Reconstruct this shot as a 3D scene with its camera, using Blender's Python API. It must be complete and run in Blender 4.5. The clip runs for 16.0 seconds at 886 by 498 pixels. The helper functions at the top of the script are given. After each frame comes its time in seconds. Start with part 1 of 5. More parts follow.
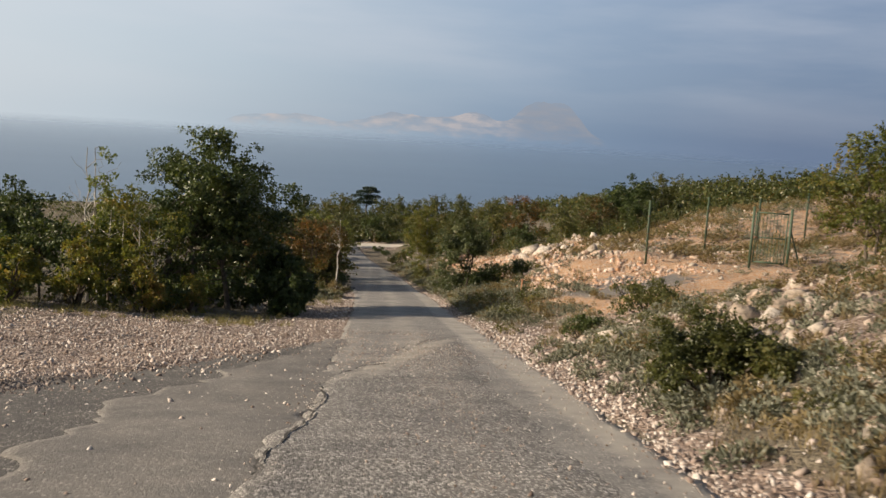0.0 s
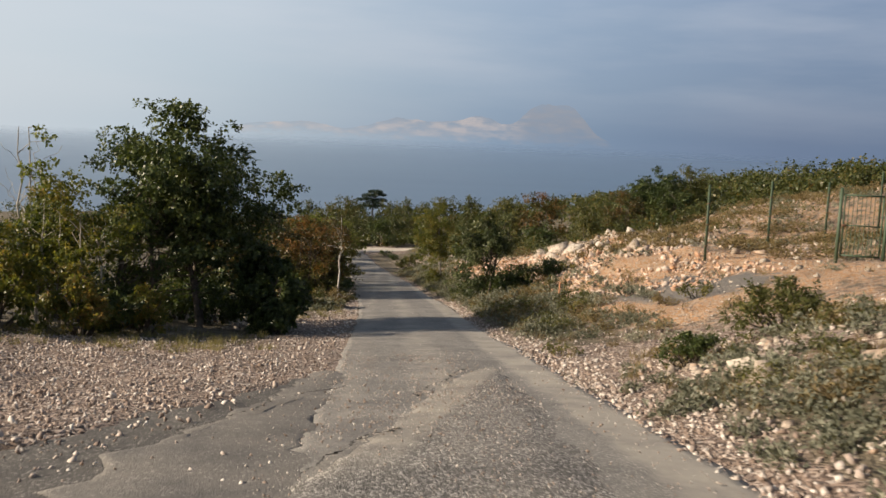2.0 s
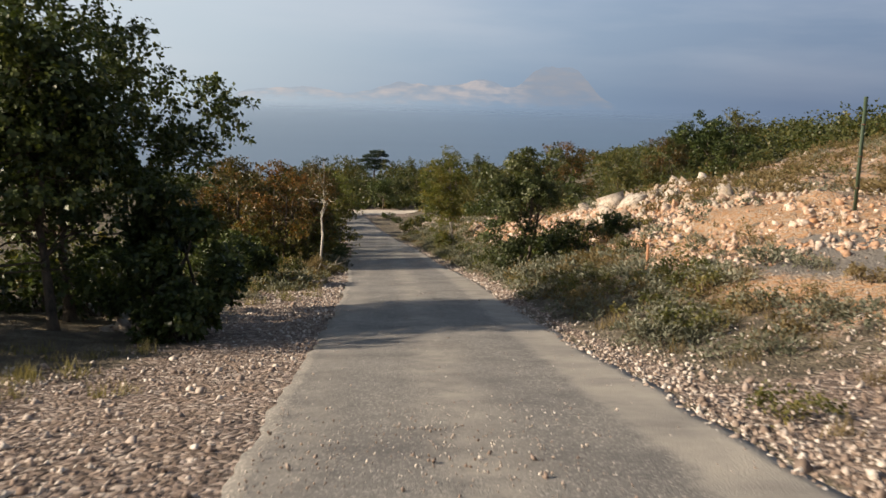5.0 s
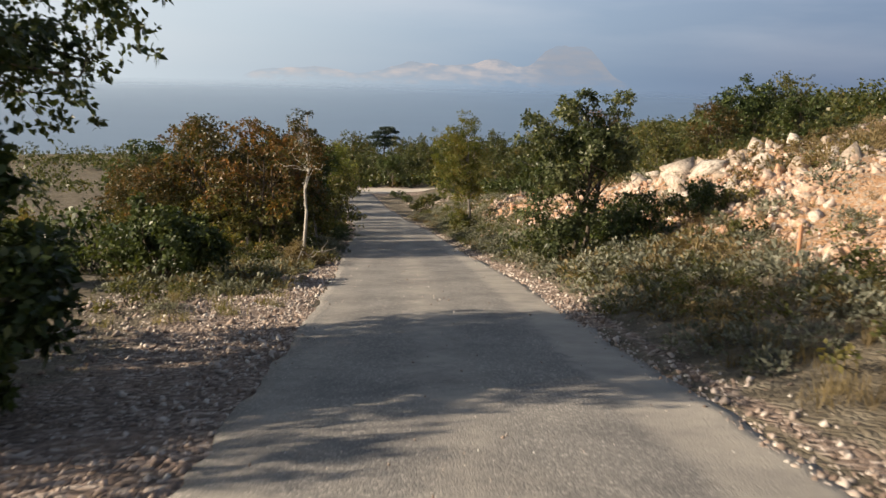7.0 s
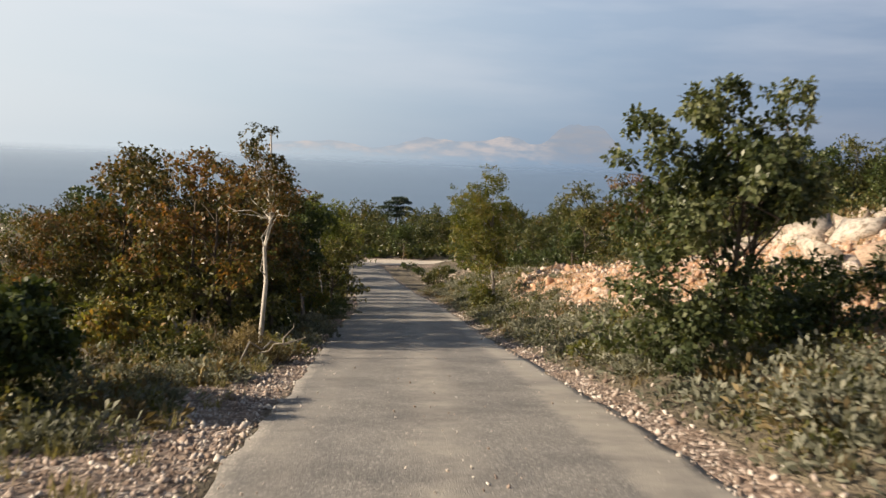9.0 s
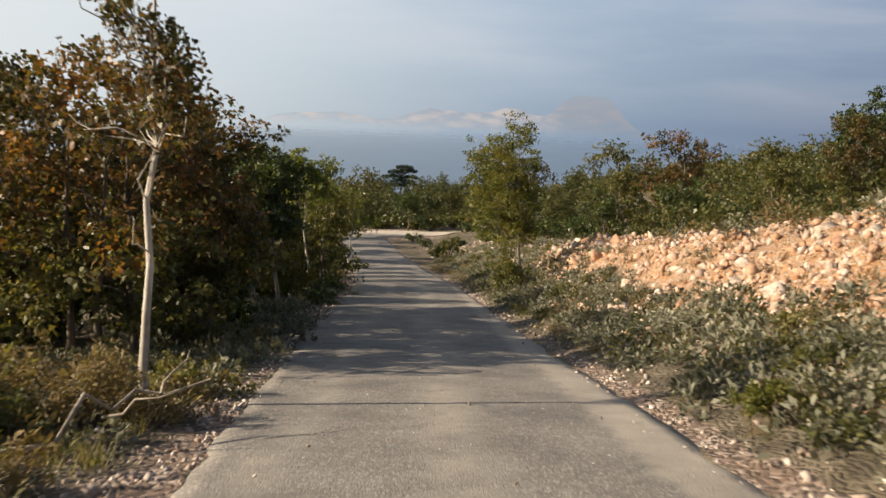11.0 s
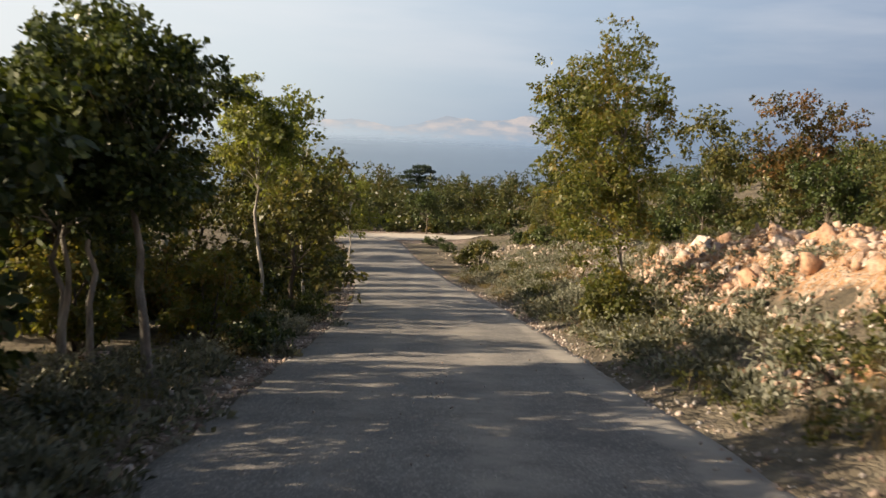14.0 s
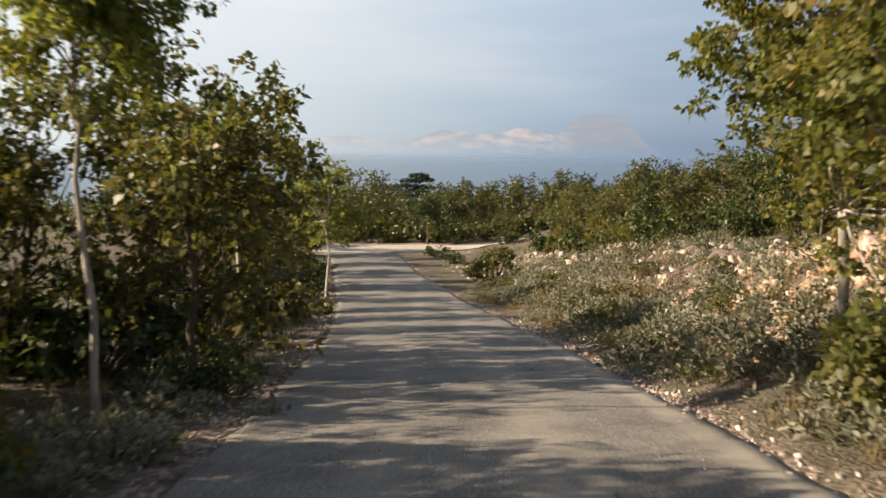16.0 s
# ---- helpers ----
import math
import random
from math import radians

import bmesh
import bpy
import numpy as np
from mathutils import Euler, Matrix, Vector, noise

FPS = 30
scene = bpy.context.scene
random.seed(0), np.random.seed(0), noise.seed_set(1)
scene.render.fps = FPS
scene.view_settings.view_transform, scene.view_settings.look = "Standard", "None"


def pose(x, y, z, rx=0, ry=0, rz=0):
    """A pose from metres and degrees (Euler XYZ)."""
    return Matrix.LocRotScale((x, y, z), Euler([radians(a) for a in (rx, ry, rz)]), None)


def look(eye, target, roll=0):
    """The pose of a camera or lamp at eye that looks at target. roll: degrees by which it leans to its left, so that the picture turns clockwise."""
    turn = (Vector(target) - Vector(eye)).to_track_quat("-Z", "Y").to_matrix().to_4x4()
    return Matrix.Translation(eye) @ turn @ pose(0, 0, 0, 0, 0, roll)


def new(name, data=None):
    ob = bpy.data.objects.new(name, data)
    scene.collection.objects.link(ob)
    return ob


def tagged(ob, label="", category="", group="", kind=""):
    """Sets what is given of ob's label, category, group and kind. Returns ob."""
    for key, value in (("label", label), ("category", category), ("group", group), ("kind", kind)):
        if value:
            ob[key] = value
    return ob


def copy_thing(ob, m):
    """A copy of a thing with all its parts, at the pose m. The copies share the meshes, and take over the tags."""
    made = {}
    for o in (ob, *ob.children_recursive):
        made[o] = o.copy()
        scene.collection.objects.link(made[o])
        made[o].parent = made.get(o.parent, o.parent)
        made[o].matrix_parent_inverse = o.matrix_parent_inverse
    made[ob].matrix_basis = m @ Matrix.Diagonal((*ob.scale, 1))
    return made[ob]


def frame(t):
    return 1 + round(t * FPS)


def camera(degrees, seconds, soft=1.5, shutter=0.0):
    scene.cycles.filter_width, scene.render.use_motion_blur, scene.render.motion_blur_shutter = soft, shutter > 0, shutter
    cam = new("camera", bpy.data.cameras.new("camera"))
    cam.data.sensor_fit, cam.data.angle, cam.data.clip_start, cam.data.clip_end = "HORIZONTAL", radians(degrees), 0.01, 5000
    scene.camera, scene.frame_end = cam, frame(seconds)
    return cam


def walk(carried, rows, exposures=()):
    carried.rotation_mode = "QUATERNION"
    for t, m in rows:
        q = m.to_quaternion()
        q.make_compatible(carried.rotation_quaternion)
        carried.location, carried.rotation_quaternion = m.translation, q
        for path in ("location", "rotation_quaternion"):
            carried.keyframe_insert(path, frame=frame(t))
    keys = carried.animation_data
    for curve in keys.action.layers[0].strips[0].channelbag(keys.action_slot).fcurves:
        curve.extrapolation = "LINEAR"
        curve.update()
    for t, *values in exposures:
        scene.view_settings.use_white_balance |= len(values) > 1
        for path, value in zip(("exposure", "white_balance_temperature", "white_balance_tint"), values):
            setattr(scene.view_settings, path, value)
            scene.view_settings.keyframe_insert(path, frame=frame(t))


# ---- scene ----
cam = camera(51.0, 16.0, soft=1.5, shutter=0.4)
METRES, EYE, TILT, LEAN, TURN = 59.0, 1.4, -19.45, -10.82, -2.81
ROWS = [
    (0.0, 0.0, 0.0, 0.0, 1.54, 12.04, 7.23),
    (0.5, -0.002, 0.0226, 0.0039, 2.31, 12.28, 7.69),
    (1.0, -0.0037, 0.0485, 0.0086, 1.9, 10.13, 9.06),
    (1.5, -0.0054, 0.0717, 0.0133, 1.44, 10.96, 7.32),
    (2.0, -0.0074, 0.0977, 0.0184, 2.22, 12.42, 8.22),
    (2.5, -0.009, 0.1235, 0.0231, 2.86, 12.18, 8.97),
    (3.0, -0.0108, 0.1519, 0.0283, 2.84, 11.74, 10.05),
    (3.5, -0.0124, 0.1792, 0.0334, 2.87, 10.47, 10.24),
    (6.0, -0.0196, 0.3193, 0.06, 2.69, 10.36, 7.63),
    (6.5, -0.021, 0.3476, 0.0654, 2.91, 10.36, 7.49),
    (7.0, -0.0226, 0.3789, 0.0715, 3.33, 9.23, 8.7),
    (7.5, -0.024, 0.4079, 0.0775, 2.36, 12.37, 7.21),
    (8.0, -0.0262, 0.4401, 0.0838, 3.13, 12.34, 6.77),
    (8.5, -0.0282, 0.4704, 0.0898, 3.18, 12.53, 7.12),
    (9.0, -0.0309, 0.5045, 0.097, 3.78, 13.89, 7.42),
    (11.5, -0.0431, 0.6498, 0.1299, 4.28, 11.82, 7.27),
    (12.0, -0.0463, 0.6833, 0.1369, 4.74, 11.75, 6.96),
    (12.5, -0.0494, 0.7156, 0.1436, 4.91, 11.98, 6.99),
    (13.0, -0.0527, 0.7515, 0.1517, 4.35, 12.32, 8.05),
    (13.5, -0.0563, 0.785, 0.1583, 5.34, 14.01, 6.77),
    (14.0, -0.0602, 0.8234, 0.1661, 4.95, 12.8, 6.71),
    (14.5, -0.0639, 0.8594, 0.1735, 6.21, 14.23, 5.72),
    (15.0, -0.0681, 0.8994, 0.1819, 5.87, 13.44, 7.55),
    (15.5, -0.072, 0.9364, 0.1901, 6.64, 13.58, 7.53),
    (16.0, -0.0759, 0.9767, 0.1992, 5.28, 13.71, 8.47),
]
walk(cam, [(t, pose(0, 0, EYE, TILT, LEAN, TURN) @ pose(METRES * x, METRES * y, METRES * z, 90 + pitch, roll, yaw)) for t, x, y, z, yaw, pitch, roll in ROWS],
     [(0.0, 0.52, 6500, 10), (3.5, 0.52, 6500, 10), (7.0, 0.72, 6600, 10), (9.0, 0.72, 6650, 10), (12.5, 0.80, 6950, 11), (15.0, 0.93, 6950, 11), (16.0, 0.94, 7000, 11)])

# ---- world, sun, exposure ----
SUN_ELEV, SUN_AZ = 25.0, 8.0   # degrees; the sun stands over the left side of the road
sun_dir = Vector((-math.cos(radians(SUN_ELEV)) * math.cos(radians(SUN_AZ)),
                  -math.cos(radians(SUN_ELEV)) * math.sin(radians(SUN_AZ)), math.sin(radians(SUN_ELEV))))
sun = new("sun", bpy.data.lights.new("sun", "SUN"))
sun.data.energy, sun.data.angle, sun.data.color = 5.0, radians(0.6), (1.0, 0.84, 0.64)
sun.matrix_world = look(sun_dir * 50, (0, 0, 0))


def link(nt, a, b):
    nt.links.new(a, b)


def ramp(nt, fac, stops):
    r = nt.nodes.new("ShaderNodeValToRGB")
    e = r.color_ramp.elements
    while len(e) < len(stops):
        e.new(0.5)
    for el, (p, c) in zip(e, stops):
        el.position = p
        el.color = (*c, 1) if len(c) == 3 else c
    nt.links.new(fac, r.inputs[0])
    return r.outputs[0]


def maths(nt, op, a, b=0.0, c=None, clamp=False):
    m = nt.nodes.new("ShaderNodeMath")
    m.operation, m.use_clamp = op, clamp
    for i, v in enumerate((a, b, c)):
        if v is None:
            continue
        if isinstance(v, (int, float)):
            m.inputs[i].default_value = v
        else:
            nt.links.new(v, m.inputs[i])
    return m.outputs[0]


def mixc(nt, fac, a, b, blend="MIX"):
    m = nt.nodes.new("ShaderNodeMix")
    m.data_type, m.blend_type = "RGBA", blend
    for sock, v in ((m.inputs[0], fac), (m.inputs[6], a), (m.inputs[7], b)):
        if isinstance(v, (int, float)):
            sock.default_value = v
        elif isinstance(v, tuple):
            sock.default_value = (*v, 1)
        else:
            nt.links.new(v, sock)
    return m.outputs[2]


def tex(nt, vec, scale, detail=4.0, rough=0.55, kind="ShaderNodeTexNoise"):
    n = nt.nodes.new(kind)
    n.inputs["Scale"].default_value = scale
    if kind == "ShaderNodeTexNoise":
        n.inputs["Detail"].default_value, n.inputs["Roughness"].default_value = detail, rough
    nt.links.new(vec, n.inputs["Vector"])
    return n.outputs[0]


def make_world():
    w = bpy.data.worlds.new("sky")
    scene.world = w
    w.use_nodes = True
    nt = w.node_tree
    nt.nodes.clear()
    out = nt.nodes.new("ShaderNodeOutputWorld")
    bg = nt.nodes.new("ShaderNodeBackground")
    sky = nt.nodes.new("ShaderNodeTexSky")
    sky.sky_type, sky.sun_disc = "NISHITA", False
    sky.sun_elevation, sky.sun_rotation = radians(SUN_ELEV), math.atan2(sun_dir.x, sun_dir.y)
    co = nt.nodes.new("ShaderNodeTexCoord")
    sep = nt.nodes.new("ShaderNodeSeparateXYZ")
    link(nt, co.outputs["Generated"], sep.inputs[0])
    x, z = sep.outputs[0], sep.outputs[2]
    # veil of thin cloud: whiter towards the sun, blue-grey away from it
    across = maths(nt, "MULTIPLY_ADD", x, 0.5, 0.5, clamp=True)
    veil = ramp(nt, across, [(0.0, (0.95, 0.90, 0.84)), (0.25, (0.66, 0.70, 0.74)), (0.42, (0.52, 0.60, 0.68)),
                             (0.58, (0.33, 0.42, 0.55)), (0.75, (0.20, 0.27, 0.40)), (1.0, (0.18, 0.25, 0.38))])
    stretch = nt.nodes.new("ShaderNodeMapping")
    stretch.inputs["Scale"].default_value = (1.2, 1.2, 7.0)
    link(nt, co.outputs["Generated"], stretch.inputs[0])
    puffs = tex(nt, stretch.outputs[0], 2.6, 5.0, 0.5)
    veil = mixc(nt, ramp(nt, puffs, [(0.42, (0, 0, 0)), (0.68, (0.35, 0.35, 0.35))]), veil, (0.70, 0.71, 0.76))
    # blue-grey haze that lies on the sea
    low = ramp(nt, maths(nt, "MULTIPLY_ADD", z, 4.0, 0.2, clamp=True),
               [(0.0, (1, 1, 1)), (0.22, (1, 1, 1)), (0.42, (0.55, 0.55, 0.55)), (0.8, (0, 0, 0))])
    hazecol = ramp(nt, across, [(0.0, (0.80, 0.80, 0.80)), (0.36, (0.50, 0.575, 0.64)), (0.46, (0.36, 0.435, 0.515)),
                                (0.56, (0.20, 0.285, 0.40)), (0.7, (0.105, 0.16, 0.27)), (1.0, (0.10, 0.15, 0.25))])
    veil = mixc(nt, maths(nt, "MULTIPLY", low, 0.8), veil, hazecol)
    scaled = nt.nodes.new("ShaderNodeVectorMath")
    scaled.operation = "SCALE"
    link(nt, sky.outputs[0], scaled.inputs[0])
    scaled.inputs["Scale"].default_value = 0.05
    # the veil thins out into clear sky overhead
    thin = ramp(nt, z, [(0.18, (0.88, 0.88, 0.88)), (0.50, (0.15, 0.15, 0.15))])
    col = mixc(nt, thin, scaled.outputs[0], veil)
    link(nt, col, bg.inputs[0])
    bg.inputs[1].default_value = 0.78
    link(nt, bg.outputs[0], out.inputs[0])


make_world()


# ---- materials ----
def material(name):
    m = bpy.data.materials.new(name)
    m.use_nodes = True
    nt = m.node_tree
    return m, nt, nt.nodes["Principled BSDF"]


def bump(nt, bsdf, height, strength, distance):
    b = nt.nodes.new("ShaderNodeBump")
    b.inputs["Strength"].default_value, b.inputs["Distance"].default_value = strength, distance
    link(nt, height, b.inputs["Height"])
    link(nt, b.outputs[0], bsdf.inputs["Normal"])


def position(nt):
    g = nt.nodes.new("ShaderNodeNewGeometry")
    return g.outputs["Position"]


def leaf_material(name, stops, translucent=0.42, rough=0.42):
    m, nt, b = material(name)
    geo = nt.nodes.new("ShaderNodeNewGeometry")
    info = nt.nodes.new("ShaderNodeObjectInfo")
    patch = tex(nt, geo.outputs["Position"], 1.1, 2.0)
    fac = maths(nt, "ADD", maths(nt, "MULTIPLY", geo.outputs["Random Per Island"], 0.55),
                maths(nt, "MULTIPLY_ADD", patch, 1.4, -0.45))
    fac = maths(nt, "ADD", fac, maths(nt, "MULTIPLY_ADD", info.outputs["Random"], 0.24, -0.12), clamp=True)
    col = ramp(nt, fac, stops)
    link(nt, col, b.inputs["Base Color"])
    b.inputs["Roughness"].default_value = rough
    b.inputs["Specular IOR Level"].default_value = 0.35
    t = nt.nodes.new("ShaderNodeBsdfTranslucent")
    link(nt, mixc(nt, 1.0, col, (1.7, 1.65, 0.75), "MULTIPLY"), t.inputs[0])
    mix = nt.nodes.new("ShaderNodeMixShader")
    mix.inputs[0].default_value = translucent
    link(nt, b.outputs[0], mix.inputs[1])
    link(nt, t.outputs[0], mix.inputs[2])
    link(nt, mix.outputs[0], nt.nodes["Material Output"].inputs[0])
    return m


LEAF_OAK = leaf_material("oak_leaves", [(0.0, (0.016, 0.027, 0.008)), (0.5, (0.045, 0.066, 0.018)), (1.0, (0.115, 0.134, 0.041))], 0.2)
LEAF_OLIVE = leaf_material("olive_green_leaves", [(0.0, (0.026, 0.033, 0.010)), (0.5, (0.088, 0.095, 0.028)), (1.0, (0.22, 0.185, 0.068))], 0.3)
LEAF_HOLM = leaf_material("holm_oak_leaves", [(0.0, (0.019, 0.029, 0.011)), (0.5, (0.068, 0.086, 0.034)), (1.0, (0.20, 0.21, 0.11))], 0.28)
LEAF_YELLOW = leaf_material("yellowing_leaves", [(0.0, (0.036, 0.052, 0.012)), (0.45, (0.12, 0.134, 0.033)), (0.75, (0.185, 0.158, 0.046)), (1.0, (0.27, 0.165, 0.055))], 0.4)
LEAF_RUST = leaf_material("rusty_leaves", [(0.0, (0.022, 0.028, 0.010)), (0.42, (0.066, 0.062, 0.021)), (0.70, (0.145, 0.084, 0.031)), (1.0, (0.26, 0.118, 0.042))], 0.34)
LEAF_LIME = leaf_material("light_green_leaves", [(0.0, (0.06, 0.085, 0.022)), (0.5, (0.14, 0.165, 0.046)), (1.0, (0.24, 0.235, 0.09))], 0.52)
LEAF_SAGE = leaf_material("sage_leaves", [(0.0, (0.064, 0.070, 0.046)), (0.5, (0.178, 0.182, 0.134)), (1.0, (0.37, 0.36, 0.285))], 0.15, 0.7)
LEAF_DRY = leaf_material("dry_stems", [(0.0, (0.09, 0.065, 0.032)), (0.5, (0.18, 0.135, 0.065)), (1.0, (0.30, 0.24, 0.13))], 0.2, 0.8)
LEAF_GRASS = leaf_material("verge_grass_blades", [(0.0, (0.085, 0.09, 0.038)), (0.5, (0.175, 0.16, 0.075)), (1.0, (0.30, 0.25, 0.13))], 0.3, 0.7)
LEAF_PINE = leaf_material("pine_needles", [(0.0, (0.012, 0.022, 0.014)), (0.5, (0.022, 0.038, 0.022)), (1.0, (0.045, 0.062, 0.03))], 0.1)
LEAF_FAR = leaf_material("maquis_leaves", [(0.0, (0.024, 0.034, 0.012)), (0.45, (0.060, 0.074, 0.023)), (0.8, (0.115, 0.114, 0.038)), (1.0, (0.16, 0.105, 0.036))], 0.28)


def bark_material(name, dark, pale, scale=9.0):
    m, nt, b = material(name)
    p = position(nt)
    mp = nt.nodes.new("ShaderNodeMapping")
    mp.inputs["Scale"].default_value = (1, 1, 0.3)
    link(nt, p, mp.inputs[0])
    n = tex(nt, mp.outputs[0], scale, 6.0, 0.65)
    link(nt, ramp(nt, n, [(0.33, dark), (0.62, pale)]), b.inputs["Base Color"])
    b.inputs["Roughness"].default_value = 0.9
    bump(nt, b, tex(nt, mp.outputs[0], scale * 5, 4.0), 0.6, 0.01)
    return m


BARK = bark_material("grey_brown_bark", (0.035, 0.027, 0.02), (0.15, 0.12, 0.09))
BARK_PALE = bark_material("pale_bark", (0.22, 0.19, 0.155), (0.60, 0.56, 0.50), 6.0)
BARK_ASH = bark_material("ash_bark", (0.12, 0.10, 0.085), (0.45, 0.41, 0.355), 6.0)
BARK_GREY = bark_material("grey_bark", (0.07, 0.06, 0.05), (0.40, 0.365, 0.32), 6.0)
DEADWOOD = bark_material("bleached_wood", (0.14, 0.115, 0.09), (0.42, 0.37, 0.30), 12.0)


def rock_material(name, tones, soil_col, soil_at):
    m, nt, b = material(name)
    p = position(nt)
    info = nt.nodes.new("ShaderNodeObjectInfo")
    geo = nt.nodes.new("ShaderNodeNewGeometry")
    own = maths(nt, "FRACT", maths(nt, "ADD", info.outputs["Random"], geo.outputs["Random Per Island"]))
    col = ramp(nt, own, list(zip((0.0, 0.35, 0.7, 1.0), tones)))
    soil = ramp(nt, tex(nt, p, 1.6, 7.0, 0.7), [(soil_at, (0, 0, 0)), (soil_at + 0.18, (0.85, 0.85, 0.85))])
    col = mixc(nt, soil, col, soil_col)
    grime = ramp(nt, tex(nt, p, 11.0, 7.0, 0.72), [(0.36, (0.42, 0.41, 0.40)), (0.56, (1, 1, 1))])
    col = mixc(nt, 1.0, col, grime, "MULTIPLY")
    link(nt, col, b.inputs["Base Color"])
    b.inputs["Roughness"].default_value = 0.92
    bump(nt, b, tex(nt, p, 22.0, 7.0, 0.68), 0.6, 0.03)
    return m


ROCK = rock_material("limestone", ((0.36, 0.29, 0.225), (0.48, 0.405, 0.33), (0.60, 0.535, 0.46), (0.46, 0.335, 0.245)), (0.44, 0.29, 0.19), 0.54)
ROCK_ORANGE = rock_material("soil_stained_limestone", ((0.50, 0.29, 0.18), (0.62, 0.455, 0.355), (0.72, 0.62, 0.54), (0.55, 0.31, 0.185)), (0.56, 0.29, 0.125), 0.50)


def gravel_material():
    m, nt, b = material("limestone_gravel")
    geo = nt.nodes.new("ShaderNodeNewGeometry")
    col = ramp(nt, geo.outputs["Random Per Island"], [(0.0, (0.15, 0.108, 0.088)), (0.4, (0.33, 0.262, 0.225)), (0.75, (0.59, 0.525, 0.475)), (1.0, (0.74, 0.70, 0.65))])
    col = mixc(nt, ramp(nt, tex(nt, geo.outputs["Position"], 40.0, 3.0), [(0.35, (0.6, 0.6, 0.6)), (0.6, (0, 0, 0))]), col, (0.30, 0.22, 0.165))
    link(nt, col, b.inputs["Base Color"])
    b.inputs["Roughness"].default_value = 0.9
    return m


GRAVEL = gravel_material()


def ground_material():
    m, nt, b = material("stony_ground")
    p = position(nt)
    at = nt.nodes.new("ShaderNodeAttribute")
    at.attribute_name = "zones"
    sep = nt.nodes.new("ShaderNodeSeparateColor")
    link(nt, at.outputs["Color"], sep.inputs[0])
    big, mid, fine = tex(nt, p, 0.35, 5.0), tex(nt, p, 2.3, 6.0, 0.6), tex(nt, p, 14.0, 6.0, 0.7)
    pebbles = nt.nodes.new("ShaderNodeTexVoronoi")
    pebbles.inputs["Scale"].default_value = 19.0
    warp = nt.nodes.new("ShaderNodeTexNoise")
    warp.inputs["Scale"].default_value = 3.0
    link(nt, p, warp.inputs["Vector"])
    link(nt, mixc(nt, 0.25, p, warp.outputs["Color"], "ADD"), pebbles.inputs["Vector"])
    cell = nt.nodes.new("ShaderNodeSeparateColor")
    link(nt, pebbles.outputs["Color"], cell.inputs[0])
    # litter and thin turf under the trees
    litter = ramp(nt, mid, [(0.3, (0.075, 0.062, 0.042)), (0.5, (0.145, 0.12, 0.082)), (0.66, (0.22, 0.19, 0.14)), (0.8, (0.14, 0.14, 0.08))])
    gravel = ramp(nt, cell.outputs[0], [(0.0, (0.075, 0.056, 0.047)), (0.4, (0.175, 0.128, 0.105)), (0.75, (0.35, 0.275, 0.235)), (1.0, (0.60, 0.53, 0.475))])
    gravel = mixc(nt, ramp(nt, mid, [(0.42, (0, 0, 0)), (0.62, (0.55, 0.55, 0.55))]), gravel, (0.24, 0.17, 0.125))
    soil = ramp(nt, fine, [(0.28, (0.30, 0.155, 0.075)), (0.5, (0.46, 0.26, 0.13)), (0.7, (0.55, 0.37, 0.235))])
    soil = mixc(nt, ramp(nt, cell.outputs[1], [(0.56, (0, 0, 0)), (0.66, (0.85, 0.85, 0.85))]), soil, (0.46, 0.38, 0.30))
    grey = ramp(nt, fine, [(0.3, (0.13, 0.118, 0.107)), (0.7, (0.27, 0.248, 0.225))])
    edge = maths(nt, "MULTIPLY_ADD", mid, 0.9, -0.45)

    def mask(sock):
        return ramp(nt, maths(nt, "ADD", sock, edge), [(0.38, (0, 0, 0)), (0.58, (1, 1, 1))])
    col = mixc(nt, mask(sep.outputs[0]), litter, gravel)
    col = mixc(nt, mask(sep.outputs[1]), col, soil)
    col = mixc(nt, mask(sep.outputs[2]), col, grey)
    col = mixc(nt, 1.0, col, ramp(nt, big, [(0.3, (0.78, 0.78, 0.78)), (0.7, (1.1, 1.08, 1.05))]), "MULTIPLY")
    link(nt, col, b.inputs["Base Color"])
    b.inputs["Roughness"].default_value = 0.95
    h = maths(nt, "ADD", maths(nt, "MULTIPLY", fine, 0.6), maths(nt, "MULTIPLY", pebbles.outputs["Distance"], -0.9))
    bump(nt, b, h, 0.95, 0.05)
    return m


GROUND = ground_material()


